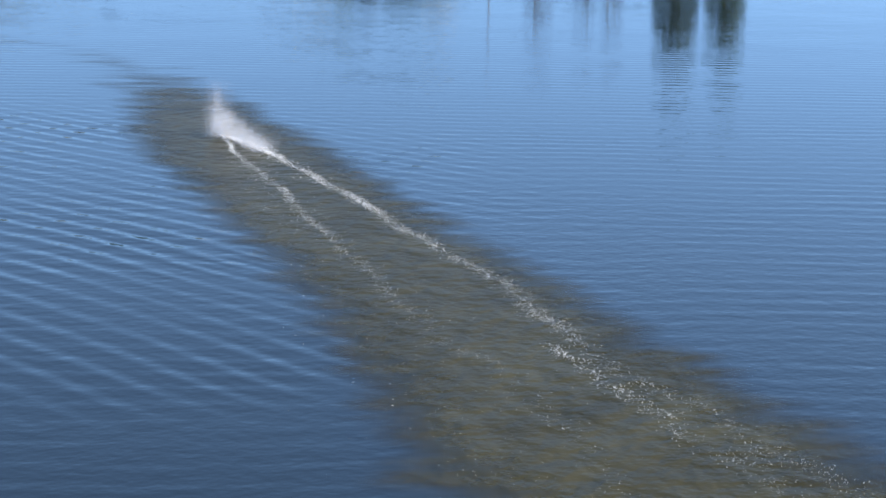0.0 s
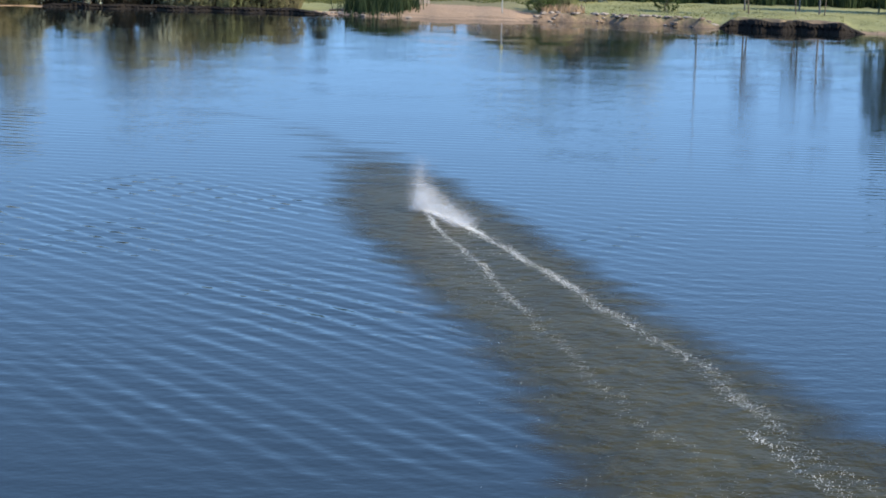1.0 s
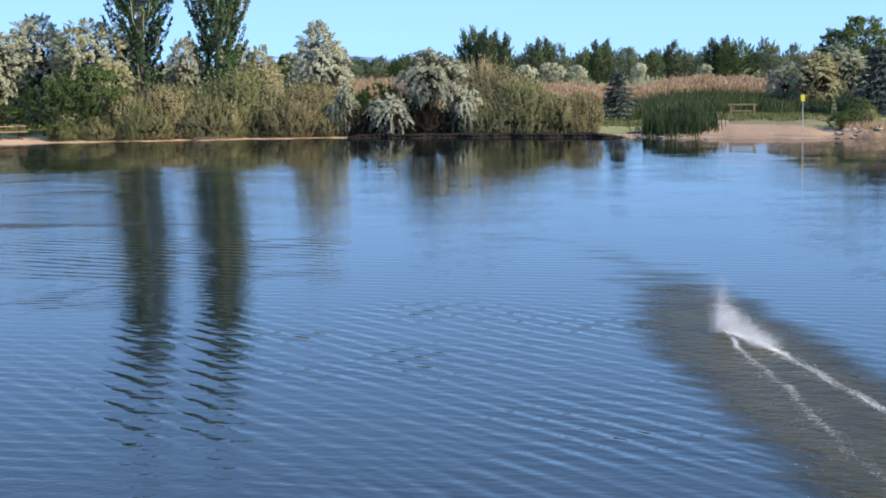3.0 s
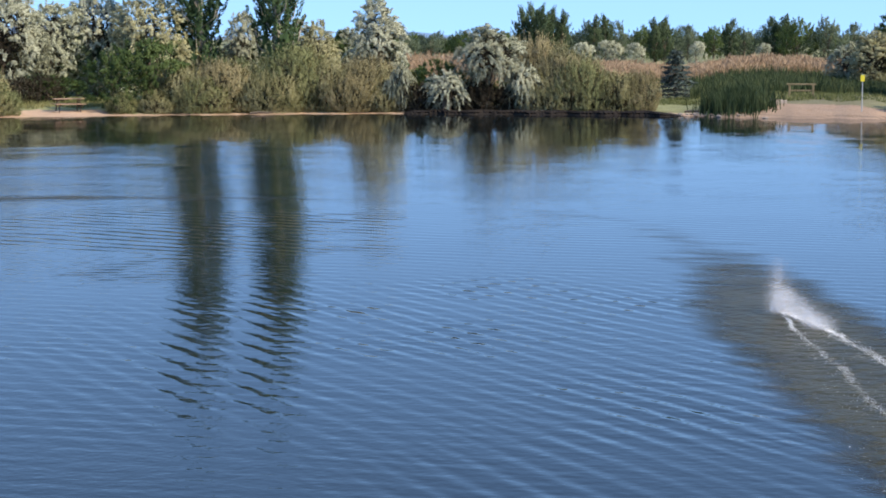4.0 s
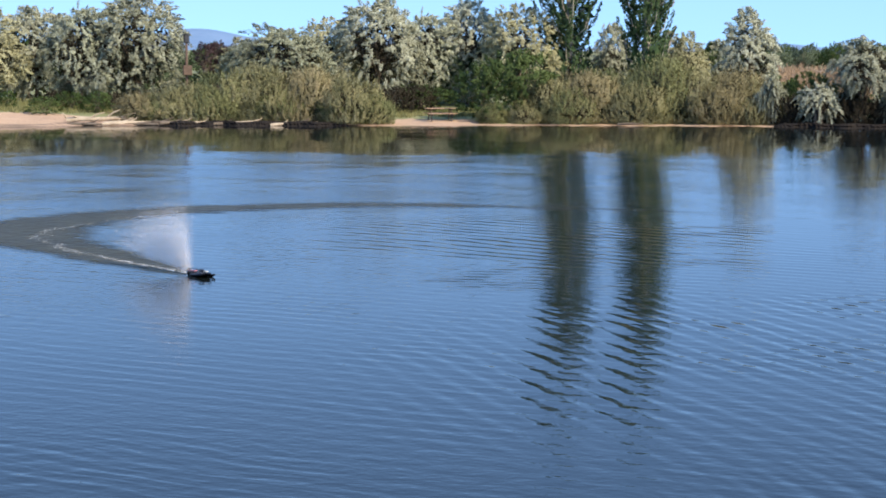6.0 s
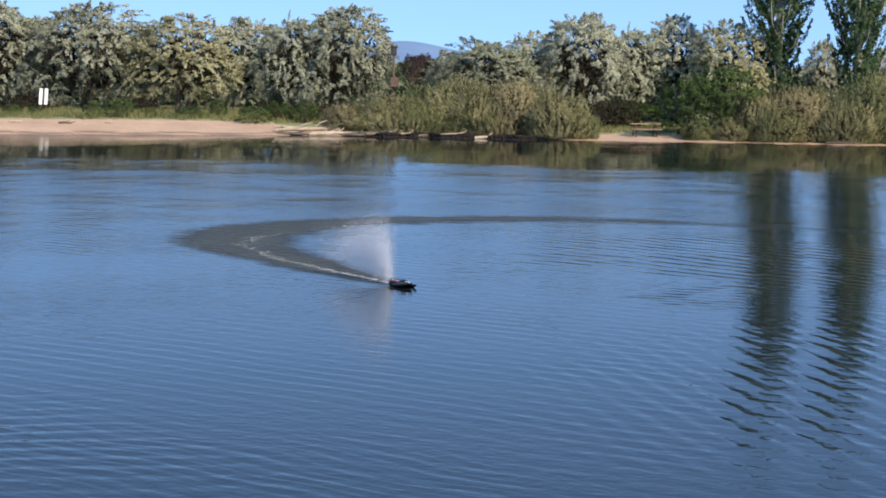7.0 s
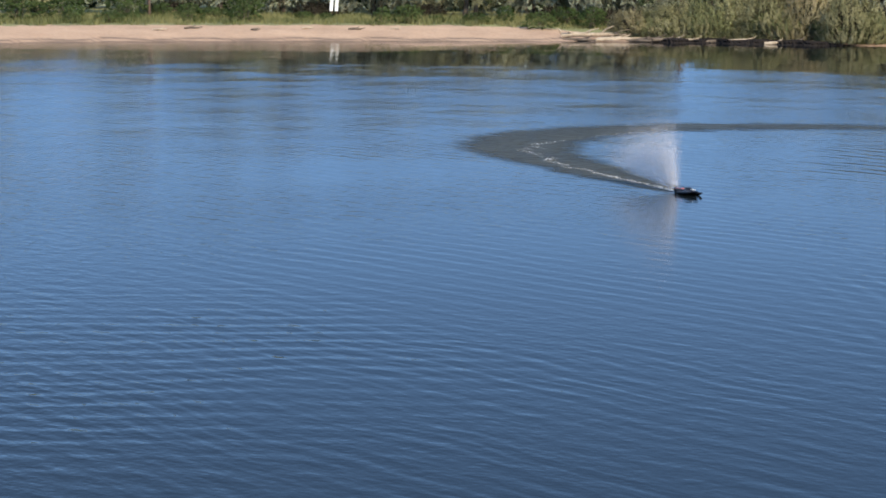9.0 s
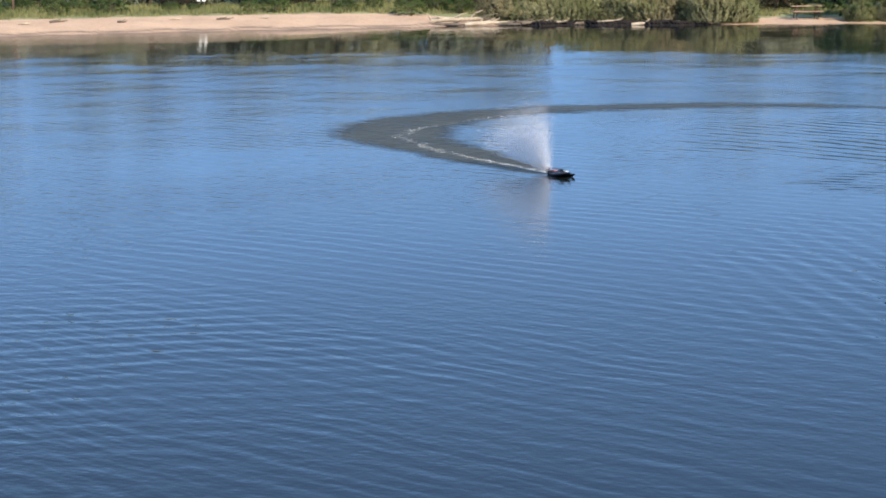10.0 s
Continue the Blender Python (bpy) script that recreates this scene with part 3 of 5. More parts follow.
def limbs(seed, high, centres, base, mat, stems=1, lean=0.25):
    rng = np.random.default_rng(seed + 50)
    pieces = []
    for k in range(stems):
        top = Vector((rng.normal(0, lean), rng.normal(0, lean), high * 0.72))
        pts = [Vector((rng.normal(0, 0.12) * (stems > 1) * 2, rng.normal(0, 0.12) * (stems > 1) * 2, -0.15))]
        pts += [pts[0].lerp(top, s) + Vector((rng.normal(0, 0.05), rng.normal(0, 0.05), 0)) * high * 0.15 for s in (0.2, 0.45, 0.7, 1.0)]
        pieces.append(tube(pts, [base, base * 0.8, base * 0.62, base * 0.42, base * 0.15]))
        for c in centres[k::stems]:
            a = pts[1].lerp(pts[3], rng.uniform(0, 1))
            b = Vector(c)
            m = a.lerp(b, 0.5) + Vector((0, 0, 0.1 * (b - a).length))
            pieces.append(tube([a, m, b], [base * 0.36, base * 0.22, base * 0.06], 5))
    v, f = joined(pieces)
    return mesh_of("trunk", v, f, mat, True)


def crown_tree(name, label, category, group, seed, high, wide, low, mat, bark=BARK, plumes=190, per=80, leaf=0.16, length=1.2, thick=0.26, droop=0.6, base=0.14, stems=1, narrow=0.38, spire=0.0, core=500, lump=0.26, inner=None, stray=0.22):
    ob = thing(name, label, category, group)
    me, c, twigs = plume_crown(seed, high, wide, low, plumes, per, leaf, length, thick, droop, mat, narrow, spire, core, lump, inner, stray)
    put("trunk", limbs(seed, high, c, base, bark, stems), ob)
    put("crown", me, ob)
    if twigs:
        put("inner_wood", twigs, ob, "near-black twigs that stand in for the crown's inner shade")
    return ob


def poplar(seed, high, wide):
    """A columnar poplar: steep branches that hug a pale trunk."""
    ob = thing("poplar_tree", "tall columnar poplar with dark green leaves and a pale trunk", "tree", "poplars on the shore")
    rng = np.random.default_rng(seed)
    pieces = [tube([(0, 0, -0.2), (0.05, 0, high * 0.3), (0, 0.05, high * 0.65), (0, 0, high)], [0.3, 0.24, 0.15, 0.02], 8)]
    pts, ways, faces = [], [], []
    for k in range(230):
        z = high * rng.uniform(0.05, 0.88)
        t = z / high
        reach = wide / 2 * min(1.0, 0.5 + 1.6 * t) * min(1.0, 2.1 * (1 - t) + 0.12) * rng.uniform(0.45, 1.08)
        a = rng.uniform(0, 2 * math.pi)
        rise = rng.uniform(1.5, 2.9) * (0.55 + 0.45 * (1 - t))
        o = Vector((math.cos(a), math.sin(a), 0))
        p = [Vector((0, 0, z - 0.4)), o * reach * 0.8 + Vector((0, 0, z + rise * 0.3)), o * reach + Vector((0, 0, z + rise))]
        if k % 3 == 0:
            pieces.append(tube(p, [0.06, 0.04, 0.01], 4))
        n = 95
        s = (0.3 + 0.7 * rng.random(n))
        q = np.array([p[0] * (1 - t) ** 2 + p[1] * 2 * t * (1 - t) + p[2] * t * t for t in s])
        off = unit(rng, n) * (0.24 * (1.1 - 0.7 * s) * rng.random(n) ** 0.4)[:, None]
        pts.append(q + off)
        faces.append(off / 0.24 * 0.8 + np.array([o.x, o.y, 0.3]) * 0.7)
        ways.append(np.tile([o.x * 0.4, o.y * 0.4, 1.0], (n, 1)) + rng.normal(0, 0.45, (n, 3)))
    zz = rng.uniform(0.1, 0.9, 500) * high
    aa = rng.uniform(0, 2 * math.pi, 500)
    rr = 0.3 * wide * np.minimum(1, 2.2 * (1 - zz / high)) * rng.random(500) ** 0.5
    v2, f2, n2 = leaves(rng, np.stack([np.cos(aa) * rr, np.sin(aa) * rr, zz], 1), rng.normal(0, 1, (500, 3)) + np.array([0, 0, 1.5]), 0.6, 0.3, np.stack([np.cos(aa), np.sin(aa), 0 * aa], 1))
    v, f = joined(pieces)
    put("trunk", mesh_of("trunk", v, f, PALE_BARK, True), ob)
    v, f, n1 = leaves(rng, np.concatenate(pts), np.concatenate(ways), 0.2, 0.11, np.concatenate(faces))
    put("crown", mesh_of("crown", np.concatenate([v, v2]), np.concatenate([f, f2 + len(v)]), POPLAR, normals=np.concatenate([n1, n2])), ob)
    return ob


def spruce(seed, high, wide):
    ob = thing("spruce_tree", "blue-green spruce with drooping tiers", "tree", "spruces behind the shore")
    rng = np.random.default_rng(seed)
    pieces = [tube([(0, 0, -0.15), (0, 0, high * 0.5), (0, 0, high)], [0.1, 0.06, 0.01], 6)]
    pts, ways, faces = [], [], []
    for tier in range(10):
        z = high * (0.08 + 0.9 * tier / 10)
        r = wide / 2 * (1 - tier / 10.4) ** 0.9 * rng.uniform(0.82, 1.12)
        for k in range(11):
            a = 2 * math.pi * (k + rng.random() * 0.7) / 11
            o = np.array([math.cos(a), math.sin(a), 0.0])
            rr = r * rng.uniform(0.75, 1.12)
            end = o * rr + np.array([0, 0, z - 0.16 * rr])
            pieces.append(tube([(0, 0, z), tuple(o * rr * 0.6 + np.array([0, 0, z - 0.02])), tuple(end)], [0.02, 0.014, 0.004], 3))
            n = 34
            s = rng.random(n) ** 0.7
            q = o * rr * s[:, None] + np.array([0, 0, z]) - np.array([0, 0, 0.16 * rr]) * (s ** 2)[:, None]
            pts.append(q + rng.normal(0, 1, q.shape) * np.array([0.09, 0.09, 0.05]))
            ways.append(np.tile(o, (n, 1)) + rng.normal(0, 0.5, (n, 3)))
            faces.append(np.tile(o * 0.8 + np.array([0, 0, 0.6]), (n, 1)))
    v, f = joined(pieces)
    put("trunk", mesh_of("trunk", v, f, BARK), ob)
    v, f, n1 = leaves(rng, np.concatenate(pts), np.concatenate(ways), 0.24, 0.07, np.concatenate(faces))
    put("crown", mesh_of("crown", v, f, SPRUCE, normals=n1), ob)
    return ob


def bare_tree(seed, high):
    ob = thing("bare_tree", "leafless grey tree with fine twigs", "tree")
    rng = np.random.default_rng(seed)
    pieces = []

    def grow(p, d, length, rad, depth):
        q = p + d * length
        mid = p.lerp(q, 0.5) + Vector(rng.normal(0, 0.04, 3)) * length
        pieces.append(tube([p, mid, q], [rad + 0.008, rad * 0.8 + 0.008, rad * 0.55 + 0.008], 4 if depth > 1 else 6))
        if depth < 5:
            for _ in range(3 if depth else 5):
                w = (d + Vector(rng.normal(0, 0.42, 3)) + Vector((0, 0, 0.12))).normalized()
                grow(p.lerp(q, rng.uniform(0.6, 1.0)), w, length * rng.uniform(0.55, 0.8), rad * 0.52, depth + 1)

    grow(Vector((0, 0, -0.1)), Vector((0, 0, 1)), high * 0.34, 0.15, 0)
    v, f = joined(pieces)
    put("crown", mesh_of("crown", v, f, PALE_BARK), ob)
    return ob


def stand(ob, az, d, high=1.0, wide=1.0, turn=0.0, sink=0.0):
    """The pose of a plant on the ground at a bearing and distance, scaled."""
    x, y = at(az, d)
    return pose(x, y, gz(x, y) - sink, 0, 0, turn) @ Matrix.Diagonal((wide, wide, high, 1))


def plant_all(models, places, seed=0, uneven=(1.0, 1.0)):
    """Stands the models at the places (bearing, distance, top above the water, width). The models were built 1 unit high and wide at their own sizes."""
    rng = random.Random(seed)
    for i, (az, d, top, wide) in enumerate(places):
        ob, h0, w0 = models[i % len(models)]
        x, y = at(az, d)
        m = pose(x, y, gz(x, y) - 0.05, 0, 0, rng.uniform(0, 360)) @ Matrix.Diagonal((wide / w0, wide / w0, (top - gz(x, y)) / h0 * rng.uniform(*uneven), 1))
        if not ob.get("stands"):
            ob["stands"] = 1
            ob.matrix_basis = m
        else:
            c = ob.copy()
            scene.collection.objects.link(c)
            for ch in ob.children:
                k = ch.copy()
                scene.collection.objects.link(k)
                k.parent = c
            c.matrix_basis = m


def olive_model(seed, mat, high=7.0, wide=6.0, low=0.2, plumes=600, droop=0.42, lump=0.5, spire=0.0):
    return crown_tree("olive_tree", "silvery grey-green olive tree with drooping leafy branches", "tree", "silver trees along the shore", seed, high, wide, low, mat, plumes=plumes, per=62, leaf=0.13, length=1.0, thick=0.22, droop=droop, narrow=0.45, stray=0.6, core=1500, lump=lump, spire=spire, inner=SHADE_TWIG, base=0.15, stems=2), high, wide


OLIVES = [olive_model(11, OLIVE_GREEN), olive_model(12, OLIVE), olive_model(14, OLIVE_GREEN), olive_model(10, OLIVE)]
plant_all(OLIVES, [
    (46.77, 127, 7.9, 6.4), (45.37, 131, 6.5, 6.4), (43.87, 127, 8.5, 8.4), (41.97, 129, 8.6, 8.4), (40.67, 132, 7.6, 7.3), (39.07, 127, 8.4, 9.1), (37.6, 131, 7.0, 6.8), (34.27, 128, 7.6, 6.4), (32.77, 126, 7.7, 6.6),
    (31.29, 126, 8.5, 8.0), (26.84, 125, 6.5, 8.0), (23.77, 128, 8.3, 7.1), (22.38, 132, 7.4, 6.2), (21.1, 133, 8.4, 6.4)], 1)
plant_all([olive_model(13, OLIVE_WARM)], [(36.17, 125, 7.3, 8.4), (25.30, 130, 6.6, 6.2), (19.4, 128, 7.5, 6.6)], 24)
plant_all([olive_model(15, OLIVE, 6.0, 4.0, 0.2, 400), olive_model(16, OLIVE_WARM, 6.0, 4.0, 0.2, 400)], [
    (16.6, 133, 6.3, 3.2), (14.3, 133, 5.7, 3.6), (-6.5, 134, 6.2, 4.6), (-2.7, 138, 4.9, 4.8),
    (50.77, 127, 7.0, 6.0), (28.01, 130, 5.2, 4.0), (13.3, 136, 5.2, 3.0), (49.37, 128, 5.4, 4.6)], 2)
plant_all([olive_model(19, OLIVE_GREEN, 6.0, 4.0, 0.2, 400)], [(-3.6, 140, 5.5, 4.6), (-1.9, 141, 4.2, 3.4)], 21)
plant_all([olive_model(18, OLIVE, 7.0, 4.0, 0.3, 460, 0.45, 0.5, 0.28)], [(12.45, 117, 7.3, 4.1), (14.9, 134, 6.0, 3.2)], 15)
plant_all([olive_model(17, OLIVE, 6.0, 4.6, 1.7, 300, 0.6, 0.7, 0.1)], [(8.95, 110.9, 5.4, 4.8)], 14)
plant_all([olive_model(20, OLIVE, 3.0, 3.0, 0.5, 150, 0.65, 0.7)], [(10.3, 110.0, 2.6, 2.8), (8.0, 110.2, 3.2, 2.2), (11.75, 110.8, 3.1, 1.9)], 26)

BACK = [(crown_tree("backing_tree", "dull green tree behind the silver trees", "tree", "trees behind the shore row", s, 5.0, 6.0, 0.0, mt, plumes=120, per=36, leaf=0.36, length=1.0, thick=0.4, droop=0.3, base=0.14, core=800, narrow=0.5), 5.0, 6.0) for s, mt in ((75, GREEN), (76, DARK_GREEN))]
plant_all(BACK, [(50.37, 139, 4.6, 7), (48.17, 140, 4.8, 7), (45.97, 139, 5.0, 7), (44.17, 140, 5.4, 7), (42.37, 139, 5.2, 7), (40.37, 140, 5.0, 7), (38.37, 139, 5.2, 7), (36.37, 138, 4.8, 7), (34.37, 140, 5.2, 7), (32.37, 139, 5.2, 7),
                (25.96, 138, 4.4, 6), (24.42, 140, 5.2, 7), (22.49, 139, 5.0, 7), (20.4, 140, 5.0, 7), (18.6, 139, 4.2, 6), (17.0, 142, 3.6, 6), (15.4, 141, 3.6, 6), (13.8, 142, 3.8, 6), (12.2, 141, 3.2, 6), (29.18, 136, 2.6, 5), (27.77, 136, 3.0, 5), (30.42, 137, 4.2, 6)], 8)

p1 = poplar(21, 19.5, 4.5)
p1.matrix_basis = stand(p1, 17.93, 128, 1.0, 1.15)
p2 = poplar(22, 19.0, 4.2)
p2.matrix_basis = stand(p2, 15.56, 126, 1.0, 1.15)

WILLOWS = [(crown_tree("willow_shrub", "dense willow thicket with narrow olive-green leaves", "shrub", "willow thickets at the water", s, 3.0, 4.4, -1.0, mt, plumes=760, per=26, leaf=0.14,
                       length=0.8, thick=0.15, droop=-0.15, lump=0.42, base=0.03, stems=7, narrow=0.24, core=1100, inner=SHADE_TWIG), 3.0, 4.4) for s, mt in ((31, WILLOW), (32, WILLOW_DRY), (33, WILLOW), (34, WILLOW_GREEN))]
plant_all(WILLOWS, [
    (18.5, 111.5, 3.1, 4.6), (17.4, 111.8, 3.4, 5.2), (16.3, 112.3, 3.6, 5.4), (15.2, 112.8, 3.9, 5.6), (14.1, 112.3, 3.7, 5.2), (13.1, 112.3, 3.4, 5.0), (12.1, 112.9, 3.1, 4.4), (16.8, 114.1, 3.9, 5.4), (14.6, 114.5, 4.1, 5.4), (12.7, 114.3, 3.4, 4.6),
    (7.1, 110.7, 3.5, 4.4), (6.1, 110.4, 3.3, 4.6), (5.2, 110.0, 3.3, 4.4), (4.4, 110.0, 2.8, 3.0), (6.6, 113.0, 4.0, 4.6), (17.9, 110.6, 2.1, 3.8), (15.7, 111.1, 2.5, 4.2), (13.5, 111.2, 2.3, 3.8), (19.2, 110.6, 1.8, 3.0), (20.3, 110.5, 1.6, 2.4), (12.3, 111.1, 1.9, 2.6),
    (31.00, 111.2, 2.2, 4.4), (29.84, 111.1, 2.8, 4.8), (28.59, 111.3, 3.2, 5.2), (27.18, 110.9, 3.2, 5.2), (25.85, 110.4, 3.2, 5.0), (24.64, 109.2, 2.9, 4.4), (23.9, 109.2, 2.3, 2.8), (29.30, 110.5, 2.0, 3.6), (26.51, 110.0, 2.1, 3.6), (27.9, 110.3, 1.9, 3.2)], 3, (0.82, 1.14))
plant_all([WILLOWS[0], WILLOWS[2]], [(27.7, 111.8, 3.8, 5.6), (25.7, 111.6, 3.7, 5.4)], 17)
plant_all([WILLOWS[1]], [(7.5, 114.9, 4.9, 5.0), (6.7, 111.6, 3.7, 4.4)], 27)
plant_all([WILLOWS[3]], [(26.9, 110.1, 2.4, 4.0), (28.9, 110.4, 2.3, 4.0), (30.4, 110.6, 1.9, 3.4), (25.2, 109.6, 2.2, 3.4), (-4.3, 108.0, 1.6, 1.6)], 16)
SHRUBS = [(crown_tree("green_shrub", "rounded dark green leafy shrub", "shrub", "green shrubs on the shore", s, 3.2, 4.0, 0.1, GREEN, plumes=130, per=36, leaf=0.19, length=0.6, thick=0.25, droop=0.0, base=0.05, stems=4), 3.2, 4.0) for s in (41, 42)]
plant_all(SHRUBS, [(20.5, 111.6, 3.7, 4.2), (19.5, 112.0, 4.6, 4.8), (11.3, 113.4, 1.7, 2.4), (10.5, 113.4, 2.2, 3.0), (9.6, 113.2, 2.6, 3.2), (8.6, 113.2, 1.9, 3.2), (43.07, 117, 2.7, 2.6), (48.57, 118, 2.3, 3.0), (46.67, 119, 2.6, 2.6), (22.49, 121, 2.3, 4.0), (-7.4, 112, 2.0, 1.5), (-3.6, 107.6, 1.5, 1.8), (-4.0, 109.0, 2.2, 2.4), (7.4, 112.4, 2.6, 3.0), (10.6, 112.6, 3.2, 3.2), (49.97, 116, 2.6, 3.6)], 4)

# made-up dark shrubs that fill in for shade below the trees
SHADE_BRUSH = [(crown_tree("dead_brush", "dark tangled twigs that stand in for the shade under the trees", "shrub", "dead brush under the trees", s, 2.4, 3.4, -0.6, SHADE_TWIG, plumes=200, per=18, leaf=0.22, length=0.7, thick=0.16, droop=-0.1, lump=0.45, base=0.03, stems=5, narrow=0.2, core=400), 2.4, 3.4) for s in (45, 46)]
plant_all(SHADE_BRUSH, [(11.2, 110.6, 2.2, 2.4), (10.6, 111.4, 2.4, 2.8), (9.7, 110.8, 2.0, 2.4), (9.1, 110.4, 2.0, 2.6), (8.5, 110.6, 1.8, 2.2), (9.4, 111.8, 2.4, 3.0), (8.2, 111.4, 2.2, 2.8), (6.6, 109.8, 1.2, 1.8), (4.9, 109.4, 1.2, 1.8), (7.5, 111.8, 1.8, 2.4), (5.7, 111.8, 1.6, 2.4), (23.4, 118, 2.4, 3.2), (22.6, 120, 2.6, 3.2),
                  (33.6, 123, 1.9, 3.6), (37.6, 123, 2.0, 3.6), (40.9, 124, 2.0, 3.6), (45.2, 124, 2.0, 3.6), (32.0, 121, 1.9, 3.0), (-3.9, 108.6, 1.5, 2.0)], 22)

weeds = random.Random(5)
plant_all(SHRUBS, [(az, 114.5 + weeds.uniform(0, 6), weeds.uniform(1.25, 2.0), weeds.uniform(1.0, 2.4)) for az in (32.4, 33.2, 34.0, 35.1, 36.0, 37.2, 38.1, 38.9, 40.6, 41.3, 43.2, 44.0, 44.8, 45.6, 46.5, 47.2, 48.3)], 12)

s1 = spruce(51, 3.2, 2.5)
s1.matrix_basis = stand(s1, 3.25, 128, 3.5 / 3.2, 1.4)
copy_thing(s1, stand(s1, -4.6, 121, 4.4 / 3.2, 1.35, 80))
b1 = bare_tree(61, 7.0)
b1.matrix_basis = stand(b1, 48.17, 134)

ROUND = [(crown_tree("broadleaf_tree", "full green broadleaf tree", "tree", "trees in the park", s, 6.0, 5.0, 0.6, mt, plumes=300, per=34, leaf=0.24, length=0.9, thick=0.35, droop=0.2, base=0.16, core=1500), 6.0, 5.0) for s, mt in ((71, GREEN), (72, DARK_GREEN))]
plant_all(ROUND, [(-4.0, 152, 7.6, 6.4), (-5.6, 130, 6.0, 4.2), (-4.9, 146, 5.6, 3.6), (49.47, 131, 5.2, 4.2), (13.6, 136, 5.0, 2.6),
                  (-14.1, 116, 7.8, 3.0), (-15.6, 116, 7.6, 2.6), (21.63, 132, 4.8, 3.6), (12.9, 137, 4.8, 3.0), (-11.2, 155, 4.6, 5.0), (-13, 155, 4.4, 5.5)], 5)
FAR = [(crown_tree("far_tree", "green tree in the distant row", "tree", "distant row of trees", s, 7.0, 7.0, 0.1, mt, core=900, plumes=130, per=24, leaf=0.36, length=1.5, thick=0.4, droop=-0.1, base=0.2, spire=0.25), 7.0, 7.0) for s, mt in ((81, FAR_GREEN), (82, FAR_GREEN), (83, GREEN))]
plant_all(FAR, [(5.9, 300, 7.4, 6), (5.1, 296, 7.2, 6), (4.3, 304, 6.6, 5.5), (3.6, 298, 7.1, 6), (2.9, 304, 6.6, 5), (2.1, 298, 6.3, 6.5), (1.2, 304, 6.4, 6),
                (0.5, 296, 6.8, 5), (-0.4, 262, 7.4, 6), (-1.3, 262, 7.5, 6), (-2.1, 275, 6.6, 6), (9.9, 310, 5.8, 6), (10.8, 310, 5.3, 6), (11.5, 305, 5.2, 5), (8.6, 300, 5.6, 6),
                (-9.9, 262, 6.2, 4.4), (-8.9, 300, 4.8, 5), (29.18, 262, 5.2, 5), (28.36, 266, 4.9, 5.2), (30.23, 270, 5.4, 6), (28.8, 275, 5.6, 5), (27.6, 270, 5.0, 5), (31.0, 275, 5.6, 6), (12.3, 300, 5.4, 6), (13.2, 300, 5.2, 6), (-7.0, 330, 4.6, 6)], 6)
plant_all([(crown_tree("far_poplar", "dark columnar poplar in the distant row", "tree", "distant poplars", 85, 9.0, 3.0, 0.1, DARK_GREEN, core=700, plumes=150, per=26, leaf=0.34, length=1.6, thick=0.35, droop=-0.3, base=0.16, spire=0.2, lump=0.4), 9.0, 3.0)],
          [(7.95, 254, 9.0, 3.0), (7.65, 256, 9.5, 3.2), (7.35, 252, 9.2, 3.4), (7.05, 258, 9.0, 3.2), (6.75, 255, 8.4, 3.0), (5.75, 280, 8.0, 3.0), (5.45, 284, 8.2, 3.2), (3.9, 280, 7.6, 3.0), (3.6, 284, 7.9, 3.0), (1.6, 275, 7.4, 3.0), (0.3, 270, 7.6, 3.4), (-0.1, 268, 7.9, 3.4)], 23)
plant_all([(crown_tree("plum_tree", "dark red-leaved tree far beyond the thicket", "tree", "far red-leaved trees", 86, 5.0, 4.0, 0.1, PLUM, core=500, plumes=110, per=24, leaf=0.3, length=1.0, thick=0.35, droop=0.1, base=0.14, lump=0.4), 5.0, 4.0)],
          [(29.15, 250, 5.3, 3.6), (28.75, 252, 5.5, 3.4), (28.4, 250, 5.0, 3.2), (-9.3, 245, 5.4, 4.0), (-10.9, 250, 5.8, 4.4)], 25)
row = random.Random(77)
plant_all(FAR, [(13.5 - 0.42 * k, row.uniform(325, 365), row.uniform(4.4, 7.0), row.uniform(5.0, 8.5)) for k in range(42)], 9)
plant_all([(crown_tree("grey_bush", "round blue-grey bush among the reeds", "shrub", "round bushes in the field", 91, 2.8, 3.2, 0.1, OLIVE, plumes=70, per=32, leaf=0.25, length=0.5, thick=0.3, droop=0.1, base=0.06), 2.8, 3.2)],
          [(6.1, 225, 3.9, 3.4), (5.3, 228, 4.1, 4.0), (4.5, 228, 3.8, 3.0), (2.6, 228, 4.0, 2.6), (0.6, 222, 3.8, 2.4)], 7)


